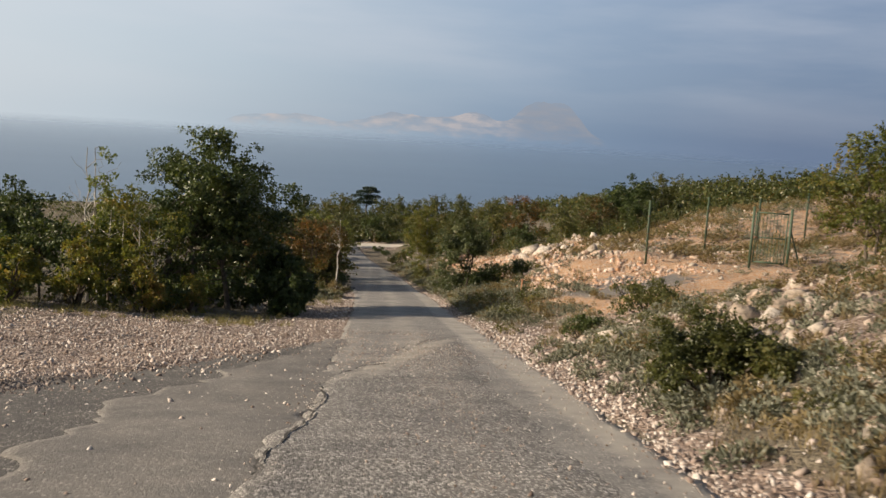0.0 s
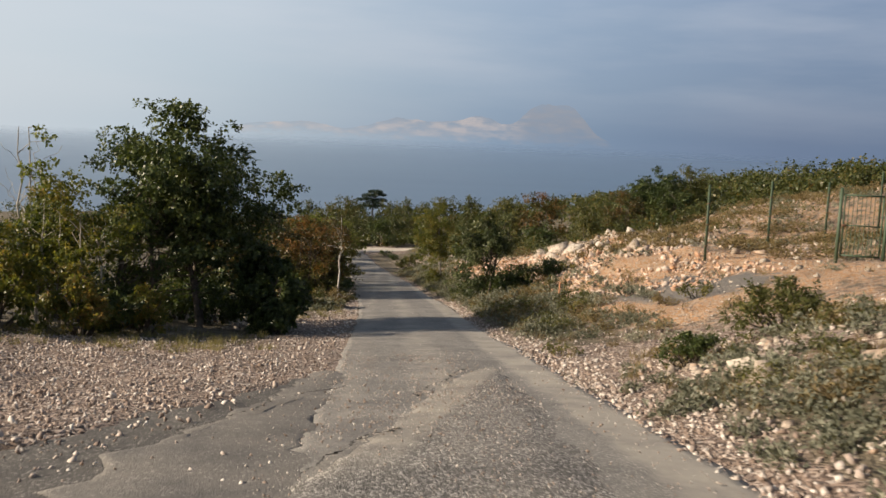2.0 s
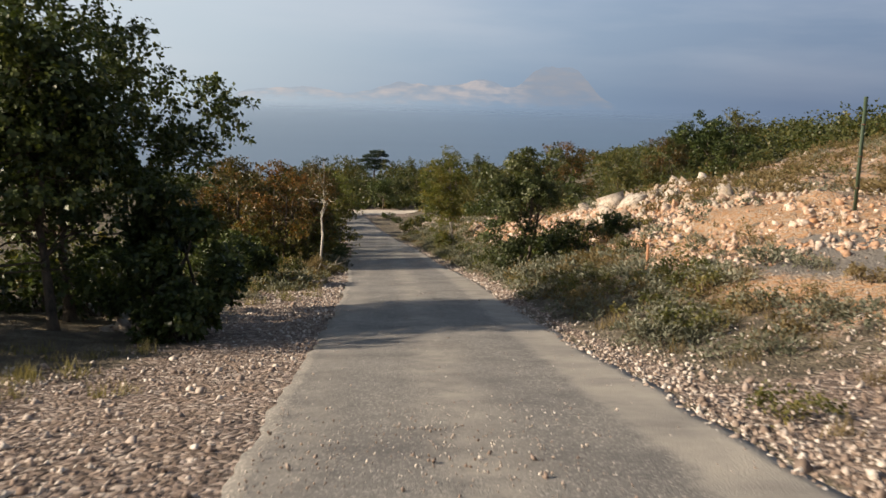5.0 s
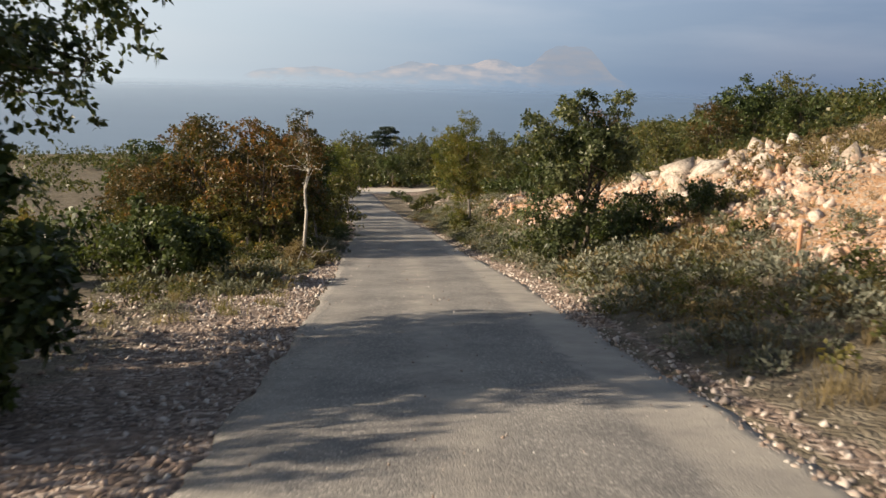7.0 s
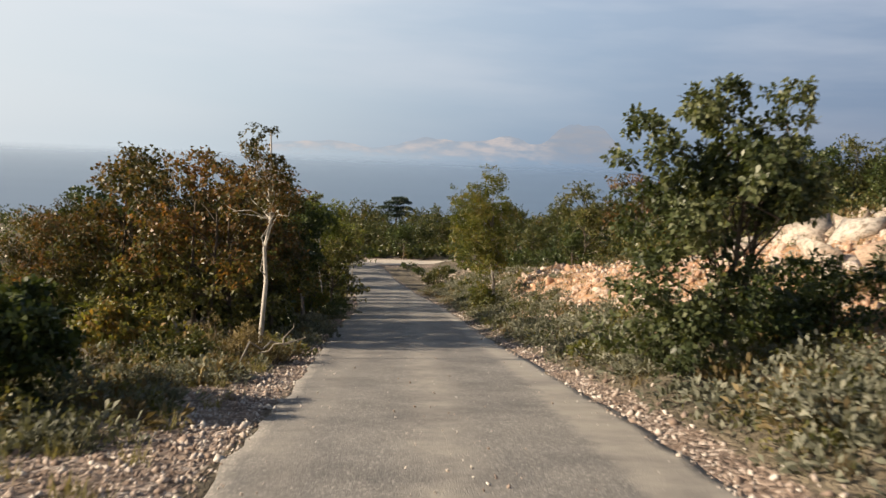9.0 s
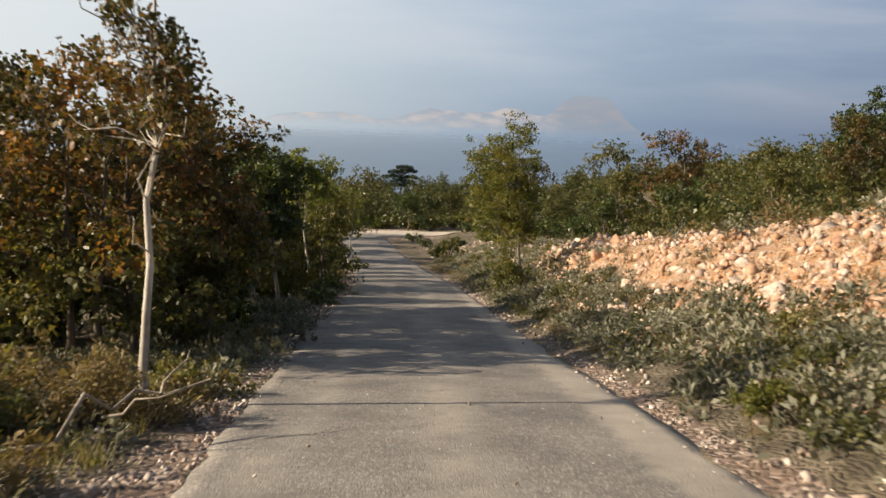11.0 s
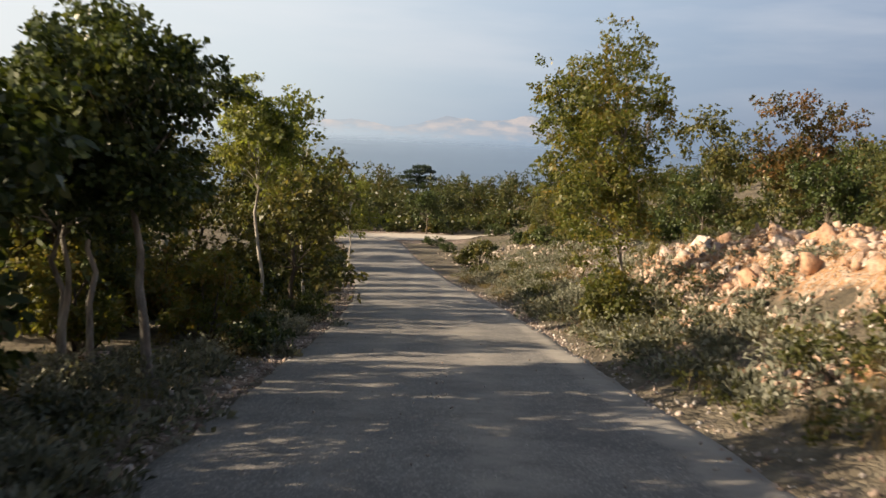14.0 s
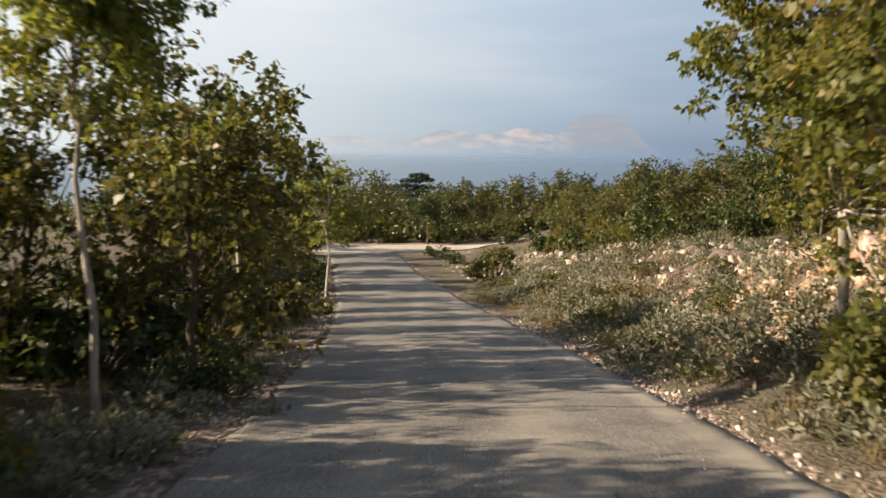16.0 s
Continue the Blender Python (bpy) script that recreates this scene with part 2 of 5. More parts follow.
def asphalt_material(name, dark, pale, dusty, fleck=0.80, chips=46.0, relief=0.7, white=(0.42, 0.39, 0.35), sandy=False):
    m, nt, b = material(name)
    p = position(nt)
    sep = nt.nodes.new("ShaderNodeSeparateXYZ")
    link(nt, p, sep.inputs[0])
    stones = nt.nodes.new("ShaderNodeTexVoronoi")
    stones.inputs["Scale"].default_value = chips
    link(nt, p, stones.inputs["Vector"])
    cell = nt.nodes.new("ShaderNodeSeparateColor")
    link(nt, stones.outputs["Color"], cell.inputs[0])
    big, mid = tex(nt, p, 0.45, 5.0, 0.6), tex(nt, p, 3.2, 6.0, 0.65)
    col = ramp(nt, maths(nt, "MULTIPLY_ADD", cell.outputs[0], 0.55, maths(nt, "MULTIPLY", big, 0.5)), [(0.15, dark), (0.85, pale)])
    # loose light stones on the worn top
    col = mixc(nt, ramp(nt, cell.outputs[1], [(fleck, (0, 0, 0)), (fleck + 0.06, (0.9, 0.9, 0.9))]), col, white)
    # dust left between and beside the wheel tracks
    x = maths(nt, "ADD", sep.outputs[0], maths(nt, "MULTIPLY_ADD", mid, 0.36, -0.18))
    x = maths(nt, "ADD", x, maths(nt, "MULTIPLY_ADD", big, 0.5, -0.25))
    crown = ramp(nt, maths(nt, "ABSOLUTE", maths(nt, "SUBTRACT", x, 0.85)), [(0.08, (0.95, 0.95, 0.95)), (0.42, (0, 0, 0))])
    side = ramp(nt, maths(nt, "ABSOLUTE", maths(nt, "SUBTRACT", maths(nt, "ADD", sep.outputs[0], maths(nt, "MULTIPLY_ADD", mid, 0.5, -0.25)), 2.42)), [(0.30, (1, 1, 1)), (0.44, (0, 0, 0))])
    near = ramp(nt, maths(nt, "ABSOLUTE", maths(nt, "ADD", x, 0.35)), [(0.05, (0.6, 0.6, 0.6)), (0.30, (0, 0, 0))])
    dust = maths(nt, "MULTIPLY", maths(nt, "MAXIMUM", crown, near), dusty)
    dust = maths(nt, "MULTIPLY", dust, ramp(nt, mid, [(0.35, (0.25, 0.25, 0.25)), (0.6, (1, 1, 1))]))
    dust = maths(nt, "MAXIMUM", dust, maths(nt, "MULTIPLY", side, min(1.0, dusty * 1.05)))
    col = mixc(nt, dust, col, (0.35, 0.322, 0.284))
    if sandy:
        # fine sand along the broken edge that runs slantwise over the lane
        slant = maths(nt, "MULTIPLY", maths(nt, "MAXIMUM", maths(nt, "SUBTRACT", sep.outputs[1], 11.0), 0.0), 0.235)
        off = maths(nt, "ADD", maths(nt, "SUBTRACT", sep.outputs[0], slant), maths(nt, "MULTIPLY_ADD", mid, 0.5, 0.15))
        strip = maths(nt, "MULTIPLY", ramp(nt, maths(nt, "ABSOLUTE", off), [(0.15, (0.8, 0.8, 0.8)), (0.30, (0, 0, 0))]), maths(nt, "MULTIPLY_ADD", sep.outputs[1], 0.8, -9.6, clamp=True))
        col = mixc(nt, strip, col, (0.375, 0.342, 0.295))
    stain = ramp(nt, tex(nt, p, 1.1, 6.0, 0.7), [(0.33, (0.66, 0.66, 0.68)), (0.50, (0.92, 0.92, 0.92)), (0.66, (1.12, 1.11, 1.09))])
    col = mixc(nt, 1.0, col, stain, "MULTIPLY")
    link(nt, col, b.inputs["Base Color"])
    b.inputs["Roughness"].default_value = 0.85
    h = maths(nt, "ADD", maths(nt, "MULTIPLY", stones.outputs["Distance"], -1.0), maths(nt, "MULTIPLY", mid, 0.3))
    bump(nt, b, h, relief, 0.009)
    return m


ASPHALT = asphalt_material("worn_asphalt", (0.138, 0.131, 0.122), (0.256, 0.242, 0.226), 0.95, 0.84, 70.0, 0.45)
ASPHALT_OLD = asphalt_material("old_dark_asphalt", (0.125, 0.115, 0.103), (0.225, 0.207, 0.187), 0.0, 0.92, 65.0, 0.5)
ASPHALT_DARK = asphalt_material("dark_broken_asphalt", (0.060, 0.055, 0.050), (0.140, 0.128, 0.115), 0.0, 0.90, 55.0, 0.7)
ASPHALT_COARSE = asphalt_material("coarse_open_asphalt", (0.050, 0.046, 0.042), (0.23, 0.213, 0.195), 0.15, 0.76, 58.0, 0.8, (0.52, 0.49, 0.45), True)


def plain(name, col, rough=0.6, metal=0.0, dirt=0.25):
    m, nt, b = material(name)
    p = position(nt)
    g = ramp(nt, tex(nt, p, 7.0, 6.0, 0.65), [(0.3, (1 - dirt, 1 - dirt, 1 - dirt)), (0.65, (1, 1, 1))])
    link(nt, mixc(nt, 1.0, col, g, "MULTIPLY"), b.inputs["Base Color"])
    b.inputs["Roughness"].default_value, b.inputs["Metallic"].default_value = rough, metal
    return m


GREEN_PAINT = plain("faded_green_paint", (0.06, 0.095, 0.055), 0.6)
STAKE_PAINT = plain("faded_orange_paint", (0.55, 0.28, 0.15), 0.7)
RUST = plain("rusty_steel", (0.17, 0.095, 0.06), 0.8)


def fade(nt, shader, clear):
    t = nt.nodes.new("ShaderNodeBsdfTransparent")
    mix = nt.nodes.new("ShaderNodeMixShader")
    link(nt, clear, mix.inputs[0])
    link(nt, shader.outputs[0], mix.inputs[1])
    link(nt, t.outputs[0], mix.inputs[2])
    link(nt, mix.outputs[0], nt.nodes["Material Output"].inputs[0])


def sea_material():
    m, nt, b = material("sea_water")
    p = position(nt)
    mp = nt.nodes.new("ShaderNodeMapping")
    mp.inputs["Scale"].default_value = (0.004, 0.012, 1)
    link(nt, p, mp.inputs[0])
    n = tex(nt, mp.outputs[0], 1.0, 6.0, 0.55)
    link(nt, ramp(nt, n, [(0.3, (0.068, 0.118, 0.200)), (0.7, (0.084, 0.138, 0.222))]), b.inputs["Base Color"])
    b.inputs["Roughness"].default_value = 0.3
    b.inputs["IOR"].default_value = 1.33
    b.inputs["Specular Tint"].default_value = (0.72, 0.88, 1.0, 1)
    # painted haze: far out the water turns transparent and blends into the sky
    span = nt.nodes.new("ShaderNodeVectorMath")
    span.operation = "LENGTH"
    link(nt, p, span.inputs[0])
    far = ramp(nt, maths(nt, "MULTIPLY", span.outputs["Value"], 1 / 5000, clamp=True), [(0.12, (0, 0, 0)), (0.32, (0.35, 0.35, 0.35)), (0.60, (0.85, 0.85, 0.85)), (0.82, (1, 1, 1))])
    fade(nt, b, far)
    return m


SEA = sea_material()


def island_material():
    # bare pink-grey karst behind kilometres of sea haze, its daylight painted in as emission
    m, nt, b = material("hazy_island")
    p = position(nt)
    mp = nt.nodes.new("ShaderNodeMapping")
    mp.inputs["Scale"].default_value = (0.009, 0.009, 0.03)
    link(nt, p, mp.inputs[0])
    n = tex(nt, mp.outputs[0], 1.0, 6.0, 0.6)
    # pale pink stops paint sunlit patches over the blue-grey
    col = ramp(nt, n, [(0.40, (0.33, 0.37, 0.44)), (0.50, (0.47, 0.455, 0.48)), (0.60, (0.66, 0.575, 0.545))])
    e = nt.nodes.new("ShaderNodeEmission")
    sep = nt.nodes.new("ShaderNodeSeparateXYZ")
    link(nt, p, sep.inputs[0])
    # painted shade: the peak's far side, turned from the sun, goes grey-blue
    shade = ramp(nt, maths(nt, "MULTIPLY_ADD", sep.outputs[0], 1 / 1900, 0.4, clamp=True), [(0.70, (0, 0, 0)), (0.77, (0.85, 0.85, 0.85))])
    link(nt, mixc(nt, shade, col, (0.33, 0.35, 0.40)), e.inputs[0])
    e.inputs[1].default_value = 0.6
    # kilometres of sea haze painted in as transparency, thickest near the water
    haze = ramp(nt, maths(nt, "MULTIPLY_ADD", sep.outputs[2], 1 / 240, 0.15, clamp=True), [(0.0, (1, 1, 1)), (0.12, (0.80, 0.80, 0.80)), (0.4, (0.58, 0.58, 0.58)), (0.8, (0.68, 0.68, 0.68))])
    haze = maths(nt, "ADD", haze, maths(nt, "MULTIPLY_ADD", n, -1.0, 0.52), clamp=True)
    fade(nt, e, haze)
    return m


ISLAND = island_material()


# ---- mesh helpers ----
def raw_mesh(name, verts, faces, mat, smooth=False):
    """verts (n, 3); faces (m, k) array or list of lists."""
    me = bpy.data.meshes.new(name)
    verts = np.asarray(verts, dtype=np.float32)
    if isinstance(faces, np.ndarray):
        k = faces.shape[1]
        me.vertices.add(len(verts))
        me.vertices.foreach_set("co", verts.ravel())
        me.loops.add(faces.size)
        me.loops.foreach_set("vertex_index", faces.astype(np.int32).ravel())
        me.polygons.add(len(faces))
        me.polygons.foreach_set("loop_start", np.arange(0, faces.size, k, dtype=np.int32))
        me.update(calc_edges=True)
        me.validate()
    else:
        me.from_pydata(verts.tolist(), [], faces)
    if smooth:
        me.polygons.foreach_set("use_smooth", np.ones(len(me.polygons), dtype=bool))
    me.materials.append(mat)
    return me


def part(name, me, parent=None, label="", m=None):
    ob = new(name, me)
    if parent is not None:
        ob.parent = parent
    if m is not None:
        ob.matrix_basis = m
    if label:
        tagged(ob, label)
    return ob


def thing(name, place, label, category, group="", kind=""):
    ob = new(name)
    ob.empty_display_size = 0.2
    ob.location = place
    return tagged(ob, label, category, group, kind)


def tube(points, radii, sides=7):
    pts = np.asarray(points, float)
    n = len(pts)
    d = np.gradient(pts, axis=0)
    d /= np.linalg.norm(d, axis=1)[:, None] + 1e-9
    a = np.cross(d, np.where(np.abs(d[:, 2:3]) > 0.9, [[1.0, 0, 0]], [[0, 0, 1.0]]))
    a /= np.linalg.norm(a, axis=1)[:, None] + 1e-9
    b = np.cross(d, a)
    th = np.linspace(0, 2 * math.pi, sides, endpoint=False)
    r = np.asarray(radii, float)[:, None, None]
    v = pts[:, None] + r * (np.cos(th)[None, :, None] * a[:, None] + np.sin(th)[None, :, None] * b[:, None])
    v = v.reshape(-1, 3)
    i, j = np.meshgrid(np.arange(n - 1), np.arange(sides), indexing="ij")
    q = np.stack([i * sides + j, i * sides + (j + 1) % sides, (i + 1) * sides + (j + 1) % sides, (i + 1) * sides + j], -1).reshape(-1, 4)
    return v, q


def join(chunks):
    vs, fs, o = [], [], 0
    for v, f in chunks:
        vs.append(v)
        fs.append(f + o)
        o += len(v)
    return np.concatenate(vs), np.concatenate(fs)


def leaf_quads(rng, at, size, up=0.4, narrow=0.55, out=None):
    """A folded, pointed leaf at every place, turned loosely outwards from its clump."""
    n = len(at)
    nor = rng.normal(size=(n, 3)) * 0.6
    if out is not None:
        nor += out * 1.3
    nor[:, 2] += up * 1.5
    nor /= np.linalg.norm(nor, axis=1)[:, None]
    t = np.cross(nor, rng.normal(size=(n, 3)))
    t /= np.linalg.norm(t, axis=1)[:, None] + 1e-9
    s = np.cross(nor, t)
    ln = (size * rng.uniform(0.6, 1.35, n))[:, None]
    wd = ln * narrow * 0.5
    v = np.stack([at - t * ln * 0.5, at + s * wd - nor * ln * 0.1, at + t * ln * 0.5, at - s * wd - nor * ln * 0.1], 1).reshape(-1, 3)
    return v, np.arange(4 * n).reshape(-1, 4)


def leaf_tufts(rng, at, size, up=0.4, narrow=0.55, out=None, per=5, spread=0.75):
    """A tuft of folded leaves round every twig's end, each blade pointing away from the twig."""
    n = len(at)
    size = np.repeat(np.broadcast_to(size, n), per)
    o = np.repeat(out if out is not None else np.zeros((n, 3)), per, 0)
    d = rng.normal(size=(n * per, 3)) * spread + o * (0.7 if spread < 0.5 else 0.4)
    d[:, 2] += up * 0.3
    d /= np.linalg.norm(d, axis=1)[:, None] + 1e-9
    ref = rng.normal(size=(n * per, 3)) * 0.32 + o * 1.3
    ref[:, 2] += 0.35 + 0.4 * up
    s = np.cross(d, ref)
    s /= np.linalg.norm(s, axis=1)[:, None] + 1e-9
    ln = (size * rng.uniform(0.65, 1.3, n * per))[:, None]
    wd = ln * narrow * 0.5
    base = np.repeat(at, per, 0) + d * ln * 0.12 + rng.normal(size=(n * per, 3)) * size[:, None] * 0.22
    mid = base + d * ln * 0.48
    mid[:, 2] += ln[:, 0] * 0.06
    tip = base + d * ln
    tip[:, 2] -= ln[:, 0] * 0.14
    v = np.stack([base, mid + s * wd, tip, mid - s * wd], 1).reshape(-1, 3)
    return v, np.arange(4 * n * per).reshape(-1, 4)


def clump_points(rng, clumps, n, hollow=0.45, sprays=13):
    """Places for n twig ends: every clump is a dark heart set round with flat sprays, with gaps between them."""
    c = np.array([k[:3] for k in clumps])
    r = np.array([k[3] for k in clumps])
    d = rng.normal(size=(len(c), sprays, 3))
    d[..., 2] += 0.35
    d /= np.linalg.norm(d, axis=2)[..., None]
    far = rng.uniform(0.5, 1.08, (len(c), sprays, 1))
    hub = c[:, None] + d * far * r[:, None, None] * np.array([1, 1, 0.9])
    pick = rng.choice(len(c), n, p=r ** 2 / (r ** 2).sum())
    which = rng.integers(sprays, size=n)
    o = rng.normal(size=(n, 3))
    o /= np.linalg.norm(o, axis=1)[:, None]
    rad = r[pick] * rng.uniform(0.2, 0.42, n) * (hollow + (1 - hollow) * rng.random(n)) ** 0.5
    out = d[pick, which] * 0.8 + o * 0.4
    at = hub[pick, which] + o * rad[:, None] * np.array([1, 1, 0.5])
    heart = rng.random(n) < 0.2
    at[heart] = (c[pick] + o * (r[pick] * rng.uniform(0.1, 0.6, n))[:, None])[heart]
    return at, out


def cushion_points(rng, cushions, n):
    """Places for n shoots all over low rounded cushions, pointing outwards."""
    c = np.array([k[:3] for k in cushions])
    r = np.array([k[3] for k in cushions])
    pick = rng.choice(len(c), n, p=r ** 2 / (r ** 2).sum())
    d = rng.normal(size=(n, 3))
    d[:, 2] = np.abs(d[:, 2]) * 0.9 + 0.05
    d /= np.linalg.norm(d, axis=1)[:, None]
    far = r[pick] * np.where(rng.random(n) < 0.2, rng.uniform(0.3, 0.8, n), rng.uniform(0.82, 1.05, n))
    return c[pick] + d * far[:, None] * np.array([1, 1, 0.8]), d


def crown_clumps(rng, centre, rx, ry, rz, k, size, top=1.0):
    out = []
    m = min(rx, ry, rz)
    for _ in range(k):
        d = rng.normal(size=3)
        d /= np.linalg.norm(d)
        s = rng.uniform(0.30, 1.0)
        zz = d[2] * rz * s
        w = 1.0 - (1 - top) * max(0.0, zz / rz)
        out.append((centre[0] + d[0] * rx * s * w, centre[1] + d[1] * ry * s * w, centre[2] + zz, m * rng.uniform(*size)))
    return out


def wobble(rng, a, b, n=6, amount=0.08, sag=0.0):
    a, b = np.array(a, float), np.array(b, float)
    t = np.linspace(0, 1, n)[:, None]
    p = a + (b - a) * t
    off = rng.normal(size=(n, 3)) * amount * np.linalg.norm(b - a)
    off[0] = 0
    off[-1] *= 0.3
    p += off * np.sin(t * math.pi * 0.9)
    p[:, 2] += sag * (t[:, 0] * (1 - t[:, 0])) * 4
    return p


def build_tree(place, height, crown, leaves, leaf_size, leaf_mat, bark_mat, seed, label, category="tree", name="tree",
               stems=((0, 0),), trunk_r=0.09, k=26, clump=(0.2, 0.46), extra=(), lean=(0, 0), hollow=0.5, group="", top=0.8, trunk_to=0.75, twigs=0, narrow=0.68, bare=0.3, straight=0.012, low_mat=None, low_to=1.5):
    """crown: (x, y, z, rx, ry, rz) from the tree's base."""
    rng = np.random.default_rng(seed)
    e = thing(name, place, label, category, group)
    cx, cy, cz, rx, ry, rz = crown
    clumps = crown_clumps(rng, (cx, cy, cz), rx, ry, rz, k, clump, top) + list(extra)
    boughs, owner = [], []
    tips, trunks = [], []
    for sx, sy in stems:
        head = np.array([cx + lean[0] + sx * 0.8 + rng.normal() * 0.1, cy + lean[1] + sy * 0.8, height * trunk_to])
        p = wobble(rng, (sx, sy, -0.15), head, 9, straight)
        r = np.linspace(trunk_r, trunk_r * 0.25, 9)
        r[0] *= 1.35
        stem = part("trunk", raw_mesh("trunk", *tube(p, r, 8), bark_mat, True), e)
        trunks.append(stem)
        tips.append(p)
    for c in clumps:
        which = rng.integers(len(tips))
        p = tips[which]
        owner.append(trunks[which])
        gap = math.hypot(c[0] - p[4][0], c[1] - p[4][1])
        low = np.clip(c[2] - rng.uniform(0.2, 0.6) - 0.75 * gap, bare * height * trunk_to, height * trunk_to)
        i = int(np.clip(np.searchsorted(p[:, 2], low), 2, len(p) - 1))
        q = wobble(rng, p[i], (c[0], c[1], c[2]), 5, 0.07, 0.05)
        boughs.append([tube(q, np.linspace(min(trunk_r * 0.27, 0.026), trunk_r * 0.07, 5), 4)])
        for _ in range(1):
            tip = np.array(c[:3]) + rng.normal(size=3).clip(-1.2, 1.2) * c[3] * 0.55
            boughs[-1].append(tube(wobble(rng, q[3], tip, 4, 0.08), np.linspace(trunk_r * 0.10, 0.003, 4), 3))
    for _ in range(twigs):
        which = rng.integers(len(tips))
        p = tips[which]
        owner.append(trunks[which])
        i = rng.integers(3, len(p) - 2)
        tip = p[i] + np.array([rng.normal() * 0.5, rng.normal() * 0.5, rng.uniform(0.4, 1.1)])
        boughs.append([tube(wobble(rng, p[i], tip, 6, 0.06), np.linspace(trunk_r * 0.22, 0.005, 6), 4)])
    for limb, stem in zip(boughs, owner):
        part("limb", raw_mesh("limb", *join(limb), bark_mat, True), stem)
    at, d = clump_points(rng, clumps, leaves // 10, hollow)
    up = at[:, 2] > 0.12
    if low_mat is None:
        part("crown", raw_mesh("crown", *leaf_tufts(rng, at[up], leaf_size * 1.15, narrow=narrow, out=d[up]), leaf_mat), e)
        return e
    # the foliage turns colour from the top down
    turned = at[:, 2] + rng.normal(size=len(at)) * 0.28 + fbm(at[:, 0] * 0.8, at[:, 1] * 0.8, seed) * 0.6 > low_to
    for name, sel, mat in (("upper_crown", up & turned, leaf_mat), ("lower_crown", up & ~turned, low_mat)):
        part(name, raw_mesh(name, *leaf_tufts(rng, at[sel], leaf_size * 1.15, narrow=narrow, out=d[sel]), mat), e)
    return e


def build_shrub(place, rx, ry, h, leaves, leaf_size, leaf_mat, seed, label, category="shrub", name="shrub", k=14, group="", bark=None, narrow=0.55, up=0.4, cushion=False):
    rng = np.random.default_rng(seed)
    e = thing(name, place, label, category, group)
    clumps = []
    m = min(rx, ry, h)
    for _ in range(k):
        a, s = rng.uniform(0, 2 * math.pi), math.sqrt(rng.random()) * 0.8
        dome = math.sqrt(max(0.05, 1 - s * s))
        r = m * rng.uniform(0.2, 0.38)
        clumps.append((math.cos(a) * rx * s, math.sin(a) * ry * s, max(0.05, h * dome * rng.uniform(0.35, 0.95) - r * 0.5), r))
    wood = [tube(wobble(rng, (c[0] * 0.2, c[1] * 0.2, -0.08), c[:3], 4, 0.08), np.linspace(0.02 * h + 0.006, 0.003, 4), 3) for c in clumps]
    for i in range(3):
        part("stem", raw_mesh("stem", *join(wood[i::3]), bark or BARK), e)
    if cushion:
        at, d = cushion_points(rng, [(0, 0, 0, m * 0.95)] + [(c[0], c[1], c[2] * 0.5, c[3] * 1.5) for c in clumps], leaves // 9 + 8)
    else:
        at, d = clump_points(rng, clumps, leaves // 9 + 8, 0.35, 9)
    ok = at[:, 2] > 0.0
    part("foliage", raw_mesh("foliage", *leaf_tufts(rng, at[ok], leaf_size * 1.3, up, narrow, d[ok], 5, 0.4 if cushion else 0.75), leaf_mat), e)
    return e


def hull_rock(seed, points=12, flat=0.78):
    rng = np.random.default_rng(seed)
    bm = bmesh.new()
    # a broken block: the corners of a box pushed about, and a few chips
    d = np.array([(x, y, z) for x in (-1, 1) for y in (-1, 1) for z in (-1, 1)], float) * 0.36
    d += rng.uniform(-0.24, 0.24, d.shape)
    d = np.concatenate([d, rng.normal(size=(max(points - 8, 0), 3)) * 0.30])
    d *= np.array([rng.uniform(0.95, 1.2), rng.uniform(0.65, 0.95), flat])
    for p in d:
        bm.verts.new(p)
    bmesh.ops.convex_hull(bm, input=bm.verts)
    loose = [v for v in bm.verts if not v.link_faces]
    bmesh.ops.delete(bm, geom=loose, context="VERTS")
    bmesh.ops.triangulate(bm, faces=bm.faces)
    bm.verts.index_update()
    v = np.array([q.co[:] for q in bm.verts])
    f = np.array([[q.index for q in face.verts] for face in bm.faces])
    bm.free()
    return v, f


def hull_pebble(seed):
    """A small chip: an octahedron knocked out of shape."""
    rng = np.random.default_rng(seed)
    v = np.array([(1, 0, 0), (-1, 0, 0), (0, 1, 0), (0, -1, 0), (0, 0, 1), (0, 0, -1)], float) * 0.5
    v = (v + rng.uniform(-0.2, 0.2, v.shape)) * np.array([1.1, 0.85, 0.75])
    f = np.array([(0, 2, 4), (2, 1, 4), (1, 3, 4), (3, 0, 4), (2, 0, 5), (1, 2, 5), (3, 1, 5), (0, 3, 5)])
    return v, f


ROCK_SHAPES = [hull_rock(40 + i) for i in range(14)]
PEBBLE_SHAPES = [hull_pebble(80 + i) for i in range(10)]
ROCK_MESHES = [raw_mesh("rock", v, f, ROCK) for v, f in ROCK_SHAPES]
ROCK_MESHES_ORANGE = [raw_mesh("rock", v, f, ROCK_ORANGE) for v, f in ROCK_SHAPES]


